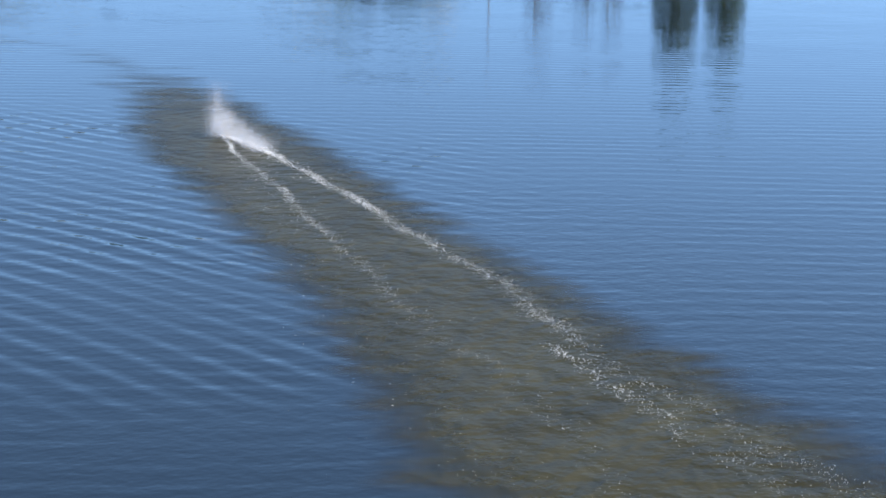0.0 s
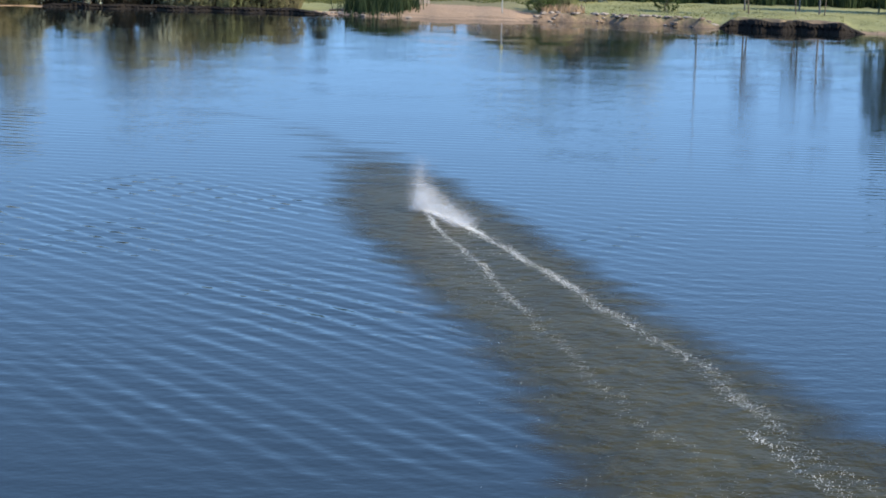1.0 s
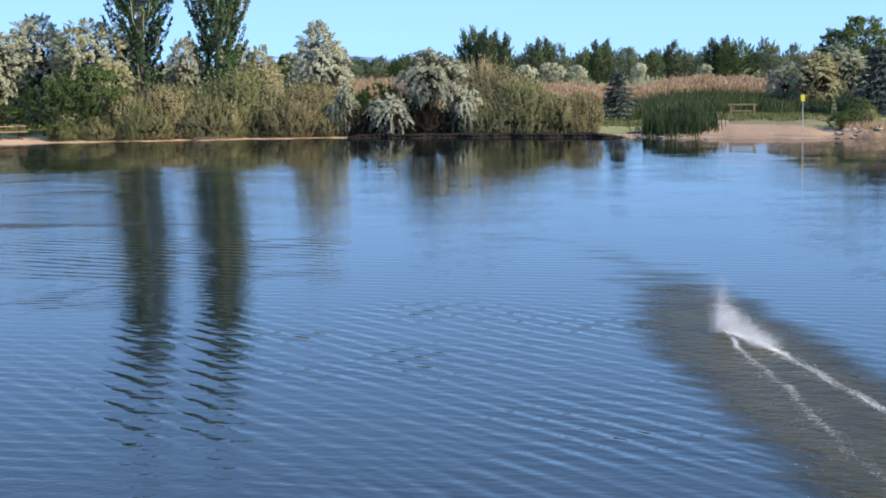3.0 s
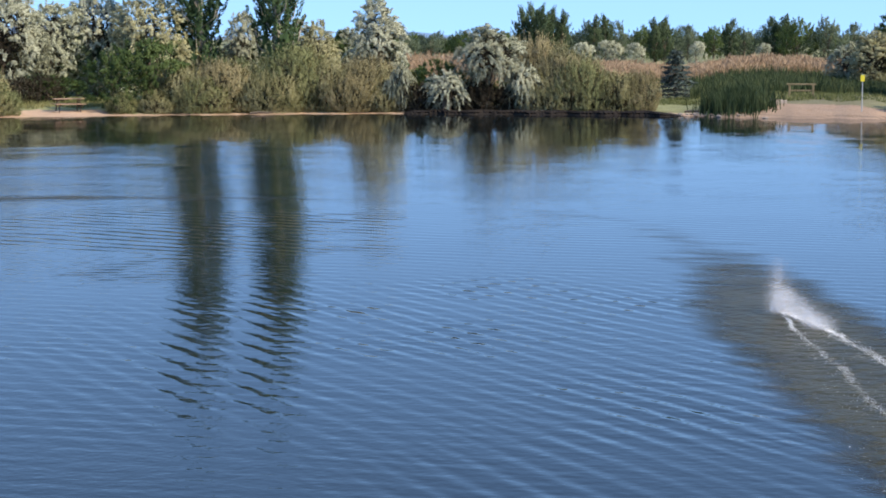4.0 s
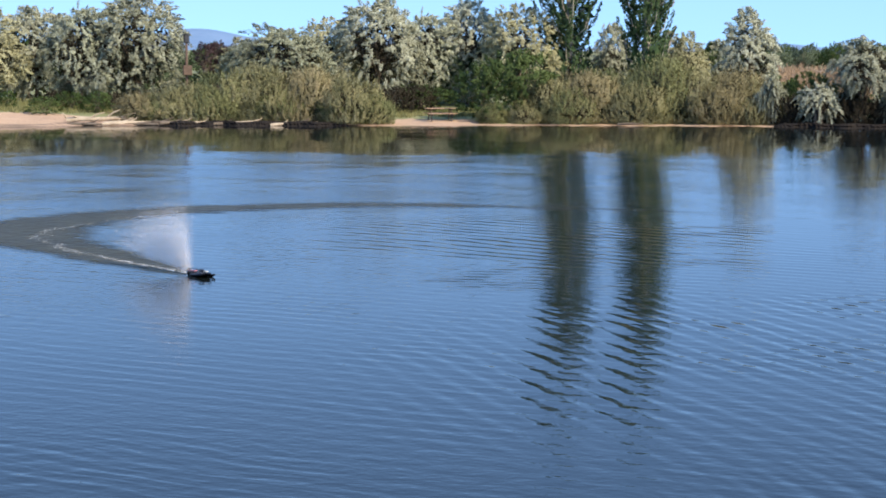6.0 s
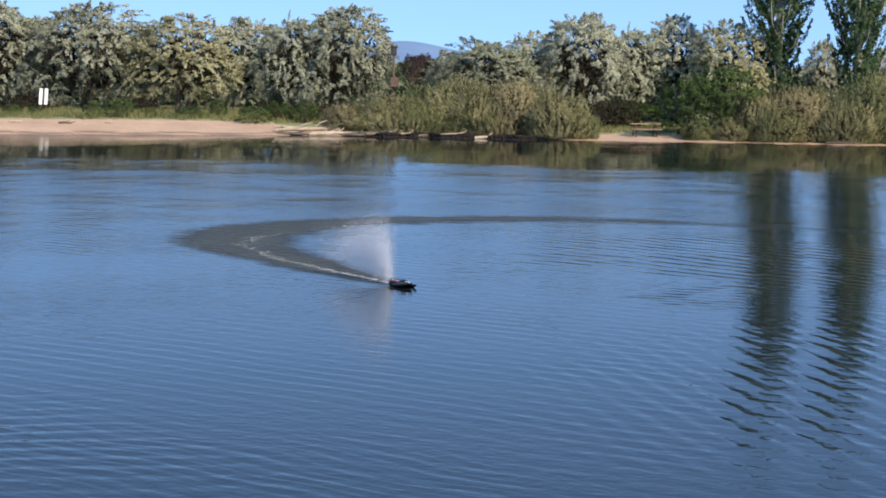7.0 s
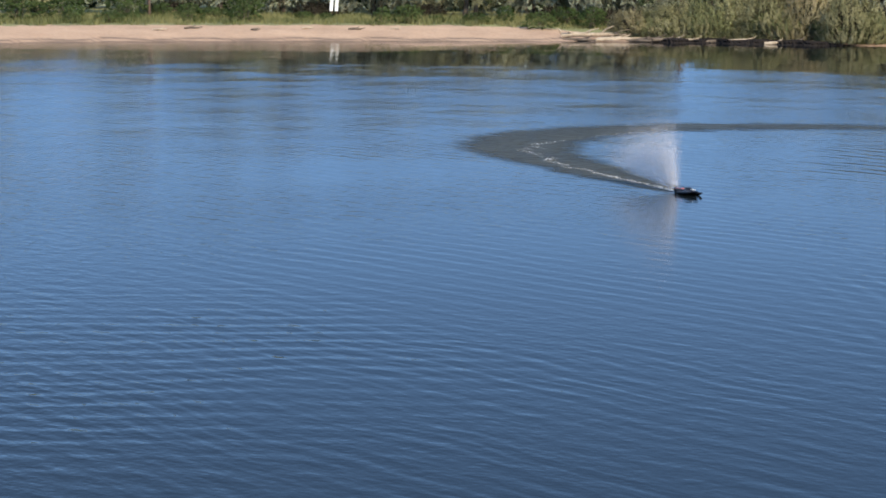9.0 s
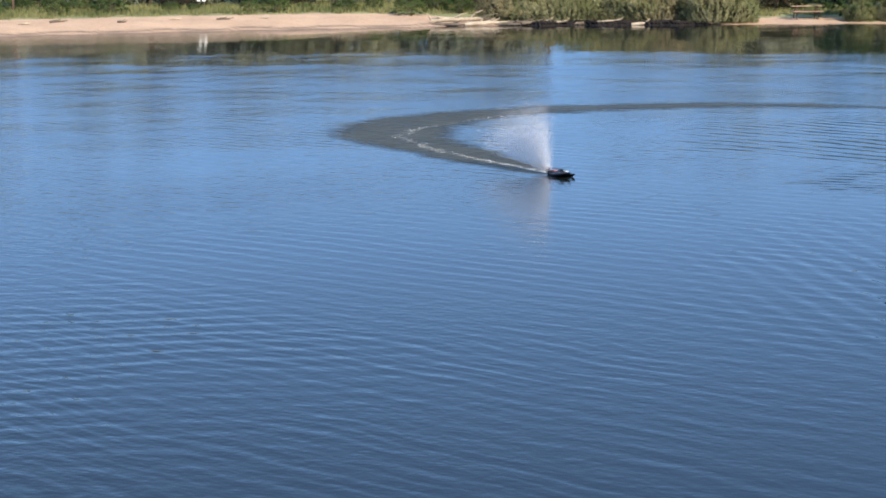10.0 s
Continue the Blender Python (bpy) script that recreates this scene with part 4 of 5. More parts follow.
# ---- reeds and grass ----
def blades(name, label, seed, n, where, high, mat, width=0.05, plume=None, category="reeds"):
    """Upright blades over a patch: where(rng, n) gives x and y."""
    rng = np.random.default_rng(seed)
    x, y = where(rng, n)
    z = height(x, y)
    hh = high * rng.uniform(0.5, 1.1, n) * (0.8 + 0.2 * np.sin(x * 0.9) * np.cos(y * 0.7) + 0.17 * np.sin(x * 0.37 + 2))
    bend = rng.normal(0, 0.19, (n, 2)) * hh[:, None]
    a = rng.uniform(0, math.pi, n)
    w = np.stack([np.cos(a), np.sin(a), np.zeros(n)], 1) * width * rng.uniform(0.6, 1.4, n)[:, None] / 2
    foot = np.stack([x, y, z - 0.05], 1)
    mid = foot + np.stack([bend[:, 0] * 0.3, bend[:, 1] * 0.3, hh * 0.55], 1)
    tip = foot + np.stack([bend[:, 0], bend[:, 1], hh], 1)
    v = np.stack([foot - w, foot + w, mid + w * 0.8, mid - w * 0.8, tip], 1).reshape(-1, 3)
    o = np.arange(n)[:, None] * 5
    f = (o + np.array([0, 1, 2, 3])).tolist() + (o + np.array([3, 2, 4])).tolist()
    ob = tagged(new(name, mesh_of(name, v, f, mat)), label, category, kind="stuff")
    if plume:
        v, f = leaves(rng, np.repeat(tip, 3, 0) + rng.normal(0, 0.08, (n * 3, 3)), np.tile([0.1, 0, 1.0], (n * 3, 1)) + rng.normal(0, 0.3, (n * 3, 3)), 0.3, 0.1)
        put("plumes", mesh_of("plumes", v, f, plume), ob)
    return ob


def patch(az0, az1, d0, d1, lump=0.0):
    def where(rng, n):
        a, d = np.radians(rng.uniform(az0, az1, n)), rng.uniform(d0, d1, n)
        d = d + lump * np.sin(np.degrees(a) * 5.0)
        return -np.sin(a) * d, np.cos(a) * d
    return where


def clump(az, spread, d, deep):
    def where(rng, n):
        a, r = np.radians(rng.normal(az, spread, n)), rng.normal(d, deep, n)
        return -np.sin(a) * r, np.cos(a) * r
    return where


def strip(az0, az1, s0, s1):
    """A strip along the water's edge, from s0 to s1 metres inland."""
    def where(rng, n):
        a = rng.uniform(az0, az1, n)
        d = np.interp(a, SAZ, SR) + rng.uniform(s0, s1, n) + 0.9 * np.sin(a * 4.3)
        return -np.sin(np.radians(a)) * d, np.cos(np.radians(a)) * d
    return where


blades("cattails", "dark green cattails at the water's edge", 101, 4600, clump(1.4, 0.44, 109.2, 1.5), 1.3, REED, 0.055)
blades("green_reeds", "tall green reeds behind the beach", 102, 14000, patch(-3.2, 2.8, 122.5, 146, 1.0), 1.05, REED, 0.06)
blades("hedge_reeds", "tall green reeds behind the lawn", 103, 15000, patch(-16, -3.4, 123, 134, 1.0), 1.9, REED, 0.075)
blades("dry_reeds", "tan dry reeds with feathery plumes", 104, 12000, patch(-2.4, 6.0, 160, 196), 1.35, DRY_REED, 0.07, DRY_REED)
blades("reed_stems", "green reed stems among the dry plumes", 111, 7000, patch(-2.4, 6.0, 156, 176), 1.15, REED, 0.07)
blades("far_dry_reeds", "tan dry reed field in the distance", 105, 5000, patch(8.5, 13.5, 150, 200), 2.0, DRY_REED, 0.08, DRY_REED)
blades("bank_grass", "tall green grass on the beach crest", 106, 16000, strip(31.5, 51.2, 8.6, 19), 0.55, GRASS, 0.05, category="grass")
blades("shore_grass", "green grass between the thickets", 107, 5000, strip(20.8, 24.5, 6, 16), 0.5, GRASS, 0.05, category="grass")
blades("lawn_grass", "pale mown grass along the bank", 108, 12000, strip(-16, -3.4, 1.2, 17), 0.14, GRASS, 0.04, category="grass")
blades("point_grass", "dry yellow-green grass on the sandy point", 109, 9000, strip(-3.4, 4.6, 9.5, 20), 0.3, GRASS, 0.05, category="grass")
blades("rush_clump", "dry rush clump at the bank's corner", 110, 380, patch(-4.9, -3.6, 106, 107.5), 0.8, DRY_REED, 0.05)


# ---- hills ----
def hills():
    az = np.arange(-30, 70, 0.25)
    el = 0.04 + 0.56 * np.exp(-((az - 29.3) / 1.9) ** 2) + 0.40 * np.exp(-((az - 22.5) / 2.2) ** 2) + 0.02 * np.sin(az * 1.7) + 0.12 * np.exp(-((az - 11.3) / 1.0) ** 2)
    vs, fs = [], []
    for i, (a, e) in enumerate(zip(az, el)):
        for d, k in ((3300, -0.1), (3500, 0.62), (3700, 1.0), (4100, 0.2)):
            x, y = at(a, d)
            vs.append((x, y, 4.5 + math.tan(radians(e)) * 3700 * k if k > 0 else -5))
        if i:
            o = (i - 1) * 4
            fs += [(o + k, o + k + 1, o + k + 5, o + k + 4) for k in range(3)]
    tagged(new("backdrop", mesh_of("backdrop", vs, fs, HILL, True)), "hazy blue hills on the horizon", "hills", kind="structure")


hills()


# ---- furniture and signs on the shore ----
def picnic_table():
    ob = thing("picnic_table", "red-brown wooden picnic table on the sand", "table")
    for k in range(5):
        part("plank", block(bmesh.new(), (1.8, 0.135, 0.04), pose(0, -0.29 + k * 0.145, 0.74), 0.006), WOOD, ob)
    for s in (-1, 1):
        for k in range(2):
            part("seat_plank", block(bmesh.new(), (1.8, 0.13, 0.04), pose(0, s * (0.62 + 0.14 * k), 0.44), 0.006), WOOD, ob)
    for x in (-0.62, 0.62):
        for s in (-1, 1):
            part("leg", block(bmesh.new(), (0.05, 0.1, 0.86), pose(x, s * 0.36, 0.37, s * 26), 0.006), DARK_WOOD, ob)
        part("seat_beam", block(bmesh.new(), (0.05, 1.55, 0.09), pose(x + 0.051, 0, 0.375), 0.006), DARK_WOOD, ob)
        part("top_beam", block(bmesh.new(), (0.05, 0.7, 0.08), pose(x + 0.051, 0, 0.68), 0.006), DARK_WOOD, ob)
    return ob


def timber_frame():
    ob = thing("timber_rail", "wooden rail on two posts by the reeds", "rail")
    for x in (-0.85, 0.85):
        part("post", block(bmesh.new(), (0.16, 0.16, 1.0), pose(x, 0, 0.4), 0.012), RAIL_WOOD, ob)
    part("beam", block(bmesh.new(), (2.1, 0.18, 0.12), pose(0, 0, 0.96), 0.012), RAIL_WOOD, ob)
    part("crossbar", block(bmesh.new(), (1.54, 0.06, 0.12), pose(0, 0, 0.5), 0.008), RAIL_WOOD, ob)
    return ob


def yellow_sign():
    ob = thing("warning_sign", "small yellow sign on a slim steel post", "sign")
    v, f = tube([(0, 0, -0.3), (0, 0, 2.1)], [0.03, 0.03], 8)
    put("post", mesh_of("post", v, f, STEEL), ob)
    part("panel", block(bmesh.new(), (0.22, 0.02, 0.36), pose(0, -0.042, 1.86), 0.008), YELLOW, ob, "yellow rectangular panel")
    return ob


def white_sign():
    ob = thing("notice_board", "pair of narrow white boards on posts", "sign")
    for x in (-0.17, 0.17):
        part("board", block(bmesh.new(), (0.22, 0.035, 1.05), pose(x, 0, 0.95, 0, 4), 0.008), WHITE, ob)
        part("post", block(bmesh.new(), (0.07, 0.07, 1.3), pose(x, 0.055, 0.45), 0.006), DARK_WOOD, ob)
    return ob


def lamp_post(high):
    ob = thing("lamp_post", "brown post with a dark lantern and a wooden box", "lamp post", "posts on the beach")
    v, f = tube([(0, 0, -0.3), (0, 0, high * 0.5), (0, 0, high - 0.5)], [0.1, 0.09, 0.075], 10)
    put("post", mesh_of("post", v, f, DARK_WOOD, True), ob)
    part("lantern", block(bmesh.new(), (0.34, 0.34, 0.52), pose(0, 0, high - 0.26), 0.04), LAMP_BLACK, ob, "black lantern housing")
    part("cap", block(bmesh.new(), (0.42, 0.42, 0.05), pose(0, 0, high + 0.025), 0.012), LAMP_BLACK, ob)
    part("box", block(bmesh.new(), (0.56, 0.3, 0.62), pose(0, -0.24, high * 0.58), 0.02), DARK_WOOD, ob, "brown wooden box")
    return ob


def slim_pole(high):
    ob = thing("slim_pole", "slim dark steel pole on the lawn", "pole", "poles on the lawn")
    v, f = tube([(0, 0, -0.2), (0, 0, high)], [0.055, 0.04], 8)
    put("shaft", mesh_of("shaft", v, f, POLE_GREY, True), ob)
    part("cap", block(bmesh.new(), (0.14, 0.14, 0.08), pose(0, 0, high + 0.03), 0.02), POLE_GREY, ob)
    return ob


def ground_pose(az, d, turn=0.0):
    x, y = at(az, d)
    return pose(x, y, gz(x, y), 0, 0, az + turn)


picnic_table().matrix_basis = ground_pose(21.9, 111.0, 12)
timber_frame().matrix_basis = ground_pose(-0.55, 117) @ Matrix.Scale(0.85, 4)
yellow_sign().matrix_basis = ground_pose(-2.36, 106.5)
white_sign().matrix_basis = ground_pose(40.36, 123)
lp = lamp_post(5.4)
lp.matrix_basis = ground_pose(46.00, 120)
copy_thing(lp, ground_pose(29.7, 120, 10) @ pose(0, 0, -0.35))
sp = slim_pole(4.6)
sp.matrix_basis = ground_pose(-9.76, 115)
copy_thing(sp, ground_pose(-11.4, 116))
copy_thing(sp, ground_pose(-12.0, 112))
far_pole = copy_thing(sp, ground_pose(-8.35, 150))
far_pole.scale = (1.3, 1.3, 1.9)


def saplings():
    ob = crown_tree("sapling", "slender young plum-leaved tree on the lawn", "tree", "young trees on the lawn", 95, 5.2, 1.9, 2.0, PLUM, plumes=90, per=24, leaf=0.14, length=0.5, thick=0.12, droop=0.1, base=0.05, core=60)
    ob.matrix_basis = stand(ob, -9.9, 110)
    copy_thing(ob, stand(ob, -11.3, 111, 0.8, 0.8, 50))
    copy_thing(ob, stand(ob, -12.15, 110, 0.9, 0.8, 120))


saplings()


# ---- banks, driftwood and stones ----
def lump(rng, size, rough=0.25):
    bm = bmesh.new()
    bmesh.ops.create_icosphere(bm, subdivisions=2, radius=1)
    for v in bm.verts:
        v.co *= 1 + rough * noise.noise(v.co * 1.6 + Vector(rng.uniform(-50, 50, 3)))
    bmesh.ops.scale(bm, vec=size, verts=bm.verts)
    return bm


def dark_bank(az0, az1, tall, seed):
    """An undercut soil face, its shade put into a near-black colour."""
    rng = np.random.default_rng(seed)
    az = np.arange(az0, az1, 0.06)
    vs, fs = [], []
    rows = ((-0.25, -0.2, 0.0), (0.02, 0.2, 0.05), (0.0, 0.4, 0.06), (0.2, 0.6, 0.05), (0.9, 0.65, 0.03), (1.8, 0.58, 0.0))
    for i, a in enumerate(az):
        end = min(1.0, (a - az0) / 0.7, (az1 - a) / 0.35) * tall * (0.9 + 0.1 * math.sin(a * 5 + seed))
        edge = float(np.interp(a, SAZ, SR)) + 0.35 * math.sin(a * 3.1) + 0.2 * math.sin(a * 7.7 + 1)
        for s, z, j in rows:
            x, y = at(a, edge + s - 0.35 + rng.normal(0, j))
            vs.append((x, y, (z + rng.normal(0, j * 0.4)) * max(end, 0.05)))
        if i:
            o, n = (i - 1) * len(rows), len(rows)
            fs += [(o + k, o + n + k, o + n + k + 1, o + k + 1) for k in range(n - 1)]
    tagged(new("dark_bank", mesh_of("dark_bank", vs, fs, SHADE_SOIL)), "soil bank at the water, its shade put into the dark colour", "bank", kind="structure")


def stones():
    rng = np.random.default_rng(9)
    kinds = []
    for k in range(6):
        bm = lump(rng, (0.2, 0.16, 0.08))
        me = bpy.data.meshes.new("bank_stone")
        bm.to_mesh(me)
        bm.free()
        me.materials.append(STONE if k % 3 else SOIL)
        kinds.append(me)
    for k in range(85):
        a = rng.uniform(-8.9, -3.4) if k < 62 else rng.uniform(0.4, 4.2)
        x, y = at(a, float(np.interp(a, SAZ, SR)) + rng.uniform(-0.1, 1.3))
        ob = tagged(new("bank_stone", kinds[k % 6]), "pinkish stone at the water's edge", "stone", "stones along the bank")
        s = rng.uniform(0.4, 1.1)
        ob.matrix_basis = pose(x, y, max(gz(x, y), 0) + 0.03, 0, 0, rng.uniform(0, 360)) @ Matrix.Diagonal((s * 1.3, s, s, 1))
    slab = tagged(new("concrete_slab"), "pale concrete slab on the beach", "slab")
    slab.matrix_basis = ground_pose(0.15, 111, 14)
    part("block", block(bmesh.new(), (0.95, 0.7, 0.3), pose(0, 0, 0.12, 0, 7), 0.03), STONE, slab)


def driftwood():
    rng = np.random.default_rng(10)
    spots = [(32.67, 109.0, 2.6), (31.38, 109.0, 2.0), (30.42, 108.9, 2.6), (29.18, 108.8, 1.8), (44.67, 110.2, 1.1), (41.17, 111.0, 0.8), (39.67, 110.5, 1.0), (38.47, 111.2, 0.7), (42.77, 109.6, 0.6),
             (31.87, 108.6, 1.6), (30.9, 108.7, 2.4), (29.8, 108.6, 2.2), (28.5, 108.7, 2.0), (27.6, 108.5, 2.6), (26.1, 108.2, 1.6), (26.73, 107.8, 1.7), (16.0, 109.4, 1.5), (8.4, 109.0, 2.2), (5.8, 108.6, 1.8), (45.67, 109.0, 0.9), (2.6, 108.6, 1.5), (7.4, 109.1, 1.9), (6.6, 109.0, 1.6), (31.6, 108.9, 2.4), (30.0, 108.5, 2.2)]
    for k, (a, d, ln) in enumerate(spots):
        x, y = at(a, d)
        g = 2.0 if 25 < a < 33 else 1.2
        pts = [(-ln / 2, 0, 0.02), (-ln * 0.15, rng.normal(0, 0.06), 0.06), (ln * 0.2, rng.normal(0, 0.08), 0.04), (ln / 2, rng.normal(0, 0.1), 0.1)]
        pieces = [tube(pts, [0.05 * g, 0.055 * g, 0.04 * g, 0.015 * g], 7), tube([pts[1], (ln * 0.1, 0.16, 0.1 * g), (ln * 0.2, 0.24, 0.17 * g)], [0.025 * g, 0.02 * g, 0.008 * g], 5)]
        v, f = joined(pieces)
        ob = tagged(new("driftwood", mesh_of("driftwood", v, f, DRIFT if k % 2 else BARK, True)), "weathered driftwood branch lying on the shore", "driftwood", "driftwood on the shore")
        ob.matrix_basis = pose(x, y, max(gz(x, y), 0.0) + 0.03, 0, 0, a + rng.uniform(-25, 25))


def fallen_trunk():
    ob = thing("fallen_tree", "bleached fallen tree trunk with broken branches on the sand", "fallen tree", m=ground_pose(32.3, 110.0, 6))
    v, f = tube([(-2.0, 0.1, 0.14), (-1.2, 0, 0.22), (0, 0.05, 0.2), (1.2, -0.05, 0.26), (2.1, 0.0, 0.16)], [0.17, 0.15, 0.13, 0.1, 0.05], 9)
    put("trunk", mesh_of("trunk", v, f, DRIFT, True), ob)
    for x, y, z, ln, rise in ((-1.95, 0.1, 0.15, -0.35, 0.45), (-0.7, 0, 0.25, 0.9, 0.35), (0.3, 0.05, 0.25, 0.8, 0.5), (1.1, -0.05, 0.3, 0.9, 0.25), (-1.3, 0, 0.25, -0.6, 0.2)):
        v, f = tube([(x, y, z), (x + ln * 0.5, y - 0.15, z + rise * 0.7), (x + ln, y - 0.2, z + rise)], [0.06, 0.045, 0.015], 6)
        put("branch", mesh_of("branch", v, f, DRIFT, True), ob)


fallen_trunk()
dark_bank(-13.4, -9.0, 0.9, 8)
dark_bank(3.0, 11.7, 0.42, 18)
dark_bank(24.6, 30.6, 0.45, 28)
stones()
driftwood()


# ---- houses and vehicles in the distance ----
def house(wide, deep, eaves, ridge, wall, label, az, d, turn, upper=2):
    ob = thing("house", label, "house", "", ground_pose(az, d, turn))
    part("wall", block(bmesh.new(), (wide, deep, eaves), pose(0, 0, eaves / 2)), wall, ob)
    bm = bmesh.new()
    o = 0.4
    pts = [(-wide / 2 - o, -deep / 2 - o, eaves), (wide / 2 + o, -deep / 2 - o, eaves), (wide / 2 + o, deep / 2 + o, eaves), (-wide / 2 - o, deep / 2 + o, eaves)]
    low = [bm.verts.new((x, y, z - 0.12)) for x, y, z in pts]
    base = [bm.verts.new((x, y, z + 0.1)) for x, y, z in pts]
    a, b = bm.verts.new((-wide / 2 + deep * 0.3, 0, ridge)), bm.verts.new((wide / 2 - deep * 0.3, 0, ridge))
    bm.faces.new(low[::-1])
    for i in range(4):
        bm.faces.new((low[i], low[(i + 1) % 4], base[(i + 1) % 4], base[i]))
    for fc in ((base[0], base[1], b, a), (base[1], base[2], b), (base[2], base[3], a, b), (base[3], base[0], a)):
        bm.faces.new(fc)
    part("roof", bm, ROOF, ob, "dark shingled roof")
    for storey in range(upper):
        for k in range(3):
            x = (k - 1) * wide * 0.3
            w = put("window", mesh_of("window", [(-0.5, 0, -0.6), (0.5, 0, -0.6), (0.5, 0, 0.6), (-0.5, 0, 0.6)], [(0, 1, 2, 3)], GLASS_DARK), ob)
            w.matrix_basis = pose(x, -deep / 2 - 0.03, 1.4 + storey * 2.6)
            for p, s in (((0, -0.02, 0.64), (1.16, 0.07, 0.08)), ((0, -0.02, -0.64), (1.16, 0.09, 0.08)), ((-0.54, -0.02, 0), (0.08, 0.07, 1.2)), ((0.54, -0.02, 0), (0.08, 0.07, 1.2))):
                part("frame", block(bmesh.new(), s, pose(*p)), WHITE, w)
    return ob


house(6.4, 7.0, 4.3, 6.0, WHITE, "white two-storey house with a dark hipped roof", -7.45, 318, 10)
house(11.0, 9.0, 2.9, 4.6, BROWN_WALL, "low brown house with a dark roof", -9.1, 325, -8, 1)
house(12.0, 9.0, 2.8, 4.5, BROWN_WALL, "low brown house among trees", -10.9, 320, 6, 1)
house(10.0, 7.0, 1.9, 3.0, BROWN_WALL, "low dark building beyond the trees", 28.1, 285, 0, 1)


def vehicle(name, label, category, length, wide, high, az, d, turn, boxy):
    ob = thing(name, label, category, "vehicles beyond the lawn", ground_pose(az, d, turn))
    bm = bmesh.new()
    block(bm, (length, wide, high * (0.86 if boxy else 0.45)), pose(0, 0, 0.32 + high * (0.43 if boxy else 0.22)), 0.14)
    part("body", bm, WHITE, ob)
    if not boxy:
        bm = bmesh.new()
        made = bmesh.ops.create_cube(bm, size=1, matrix=pose(-0.15, 0, 0.32 + high * 0.62) @ Matrix.Diagonal((length * 0.56, wide * 0.9, high * 0.36, 1)))["verts"]
        for v in made:
            if v.co.z > 0.32 + high * 0.62:
                v.co.x *= 0.7
                v.co.y *= 0.85
        bmesh.ops.bevel(bm, geom=bm.edges[:], offset=0.06, segments=2, affect="EDGES")
        part("cabin", bm, GLASS_DARK, ob, "dark glass cabin")
        part("cabin_roof", block(bmesh.new(), (length * 0.38, wide * 0.74, 0.05), pose(-0.12, 0, 0.34 + high * 0.81), 0.02), WHITE, ob)
    else:
        part("window", block(bmesh.new(), (length * 0.5, 0.03, high * 0.22), pose(0, -wide / 2 - 0.008, 0.32 + high * 0.55), 0.01), GLASS_DARK, ob)
    for x in (-length * 0.31, length * 0.31):
        for s in (-1, 1):
            bm = bmesh.new()
            bmesh.ops.create_cone(bm, cap_ends=True, segments=16, radius1=0.33, radius2=0.33, depth=0.22, matrix=pose(x, s * (wide / 2 - 0.06), 0.33, 90))
            w = part("wheel", bm, RUBBER, ob)
            bm = bmesh.new()
            bmesh.ops.create_cone(bm, cap_ends=True, segments=12, radius1=0.19, radius2=0.17, depth=0.03, matrix=pose(x, s * (wide / 2 + 0.06), 0.33, 90))
            part("rim", bm, STEEL, w)
    return ob


vehicle("pickup_truck", "white pickup truck parked beyond the reeds", "car", 5.0, 1.9, 1.8, -9.15, 218, 48, False)
vehicle("camper_trailer", "white camper trailer parked beyond the reeds", "trailer", 3.6, 2.0, 1.5, -9.75, 225, -55, True)
vehicle("parked_car", "white car parked beyond the reeds", "car", 4.4, 1.8, 1.5, -8.4, 240, 35, False)
vehicle("far_trailer", "small white trailer among distant trees", "trailer", 2.2, 1.6, 1.6, 10.18, 205, 0, True)


# ---- the boat and its track ----
def smooth_line(points, n):
    """A smooth curve through the points, n steps a stretch."""
    p = np.array(points, float)
    p = np.concatenate([2 * p[:1] - p[1:2], p, 2 * p[-1:] - p[-2:-1]])
    out = []
    for i in range(1, len(p) - 2):
        for t in np.arange(n) / n:
            out.append(0.5 * (2 * p[i] + (p[i + 1] - p[i - 1]) * t + (2 * p[i - 1] - 5 * p[i] + 4 * p[i + 1] - p[i + 2]) * t ** 2 + (3 * p[i] - p[i - 1] - 3 * p[i + 1] + p[i + 2]) * t ** 3))
    return np.array(out + [p[-2]])


# along the track: x, y, half width, strength
TRACK = smooth_line([(4.0, 9, 2.1, 1), (3.45, 12, 1.8, 1), (2.95, 15, 1.55, 1), (2.47, 18, 1.38, 1), (1.9, 21, 1.3, 1), (1.3, 24, 1.3, 1), (0.7, 27, 1.3, 1), (0.1, 30, 1.35, 1), (-0.3, 32.5, 1.2, 0.85), (-0.7, 35.2, 1.1, 0.6),
                     (-1.3, 38, 1.1, 0.32), (-2.6, 42.5, 1.0, 0.16), (-4.9, 46.3, 0.9, 0.12), (-9.5, 49.0, 0.8, 0.1), (-15.4, 49.9, 0.9, 0.3), (-21.14, 48.73, 1.0, 0.6), (-24.61, 46.28, 1.2, 0.75), (-26.57, 43.16, 1.3, 0.85),
                     (-26.92, 39.85, 1.5, 1), (-25.49, 37.07, 1.3, 1), (-22.46, 34.71, 0.9, 1), (-19.73, 32.94, 0.5, 1), (-18.12, 31.97, 0.2, 1)], 14)


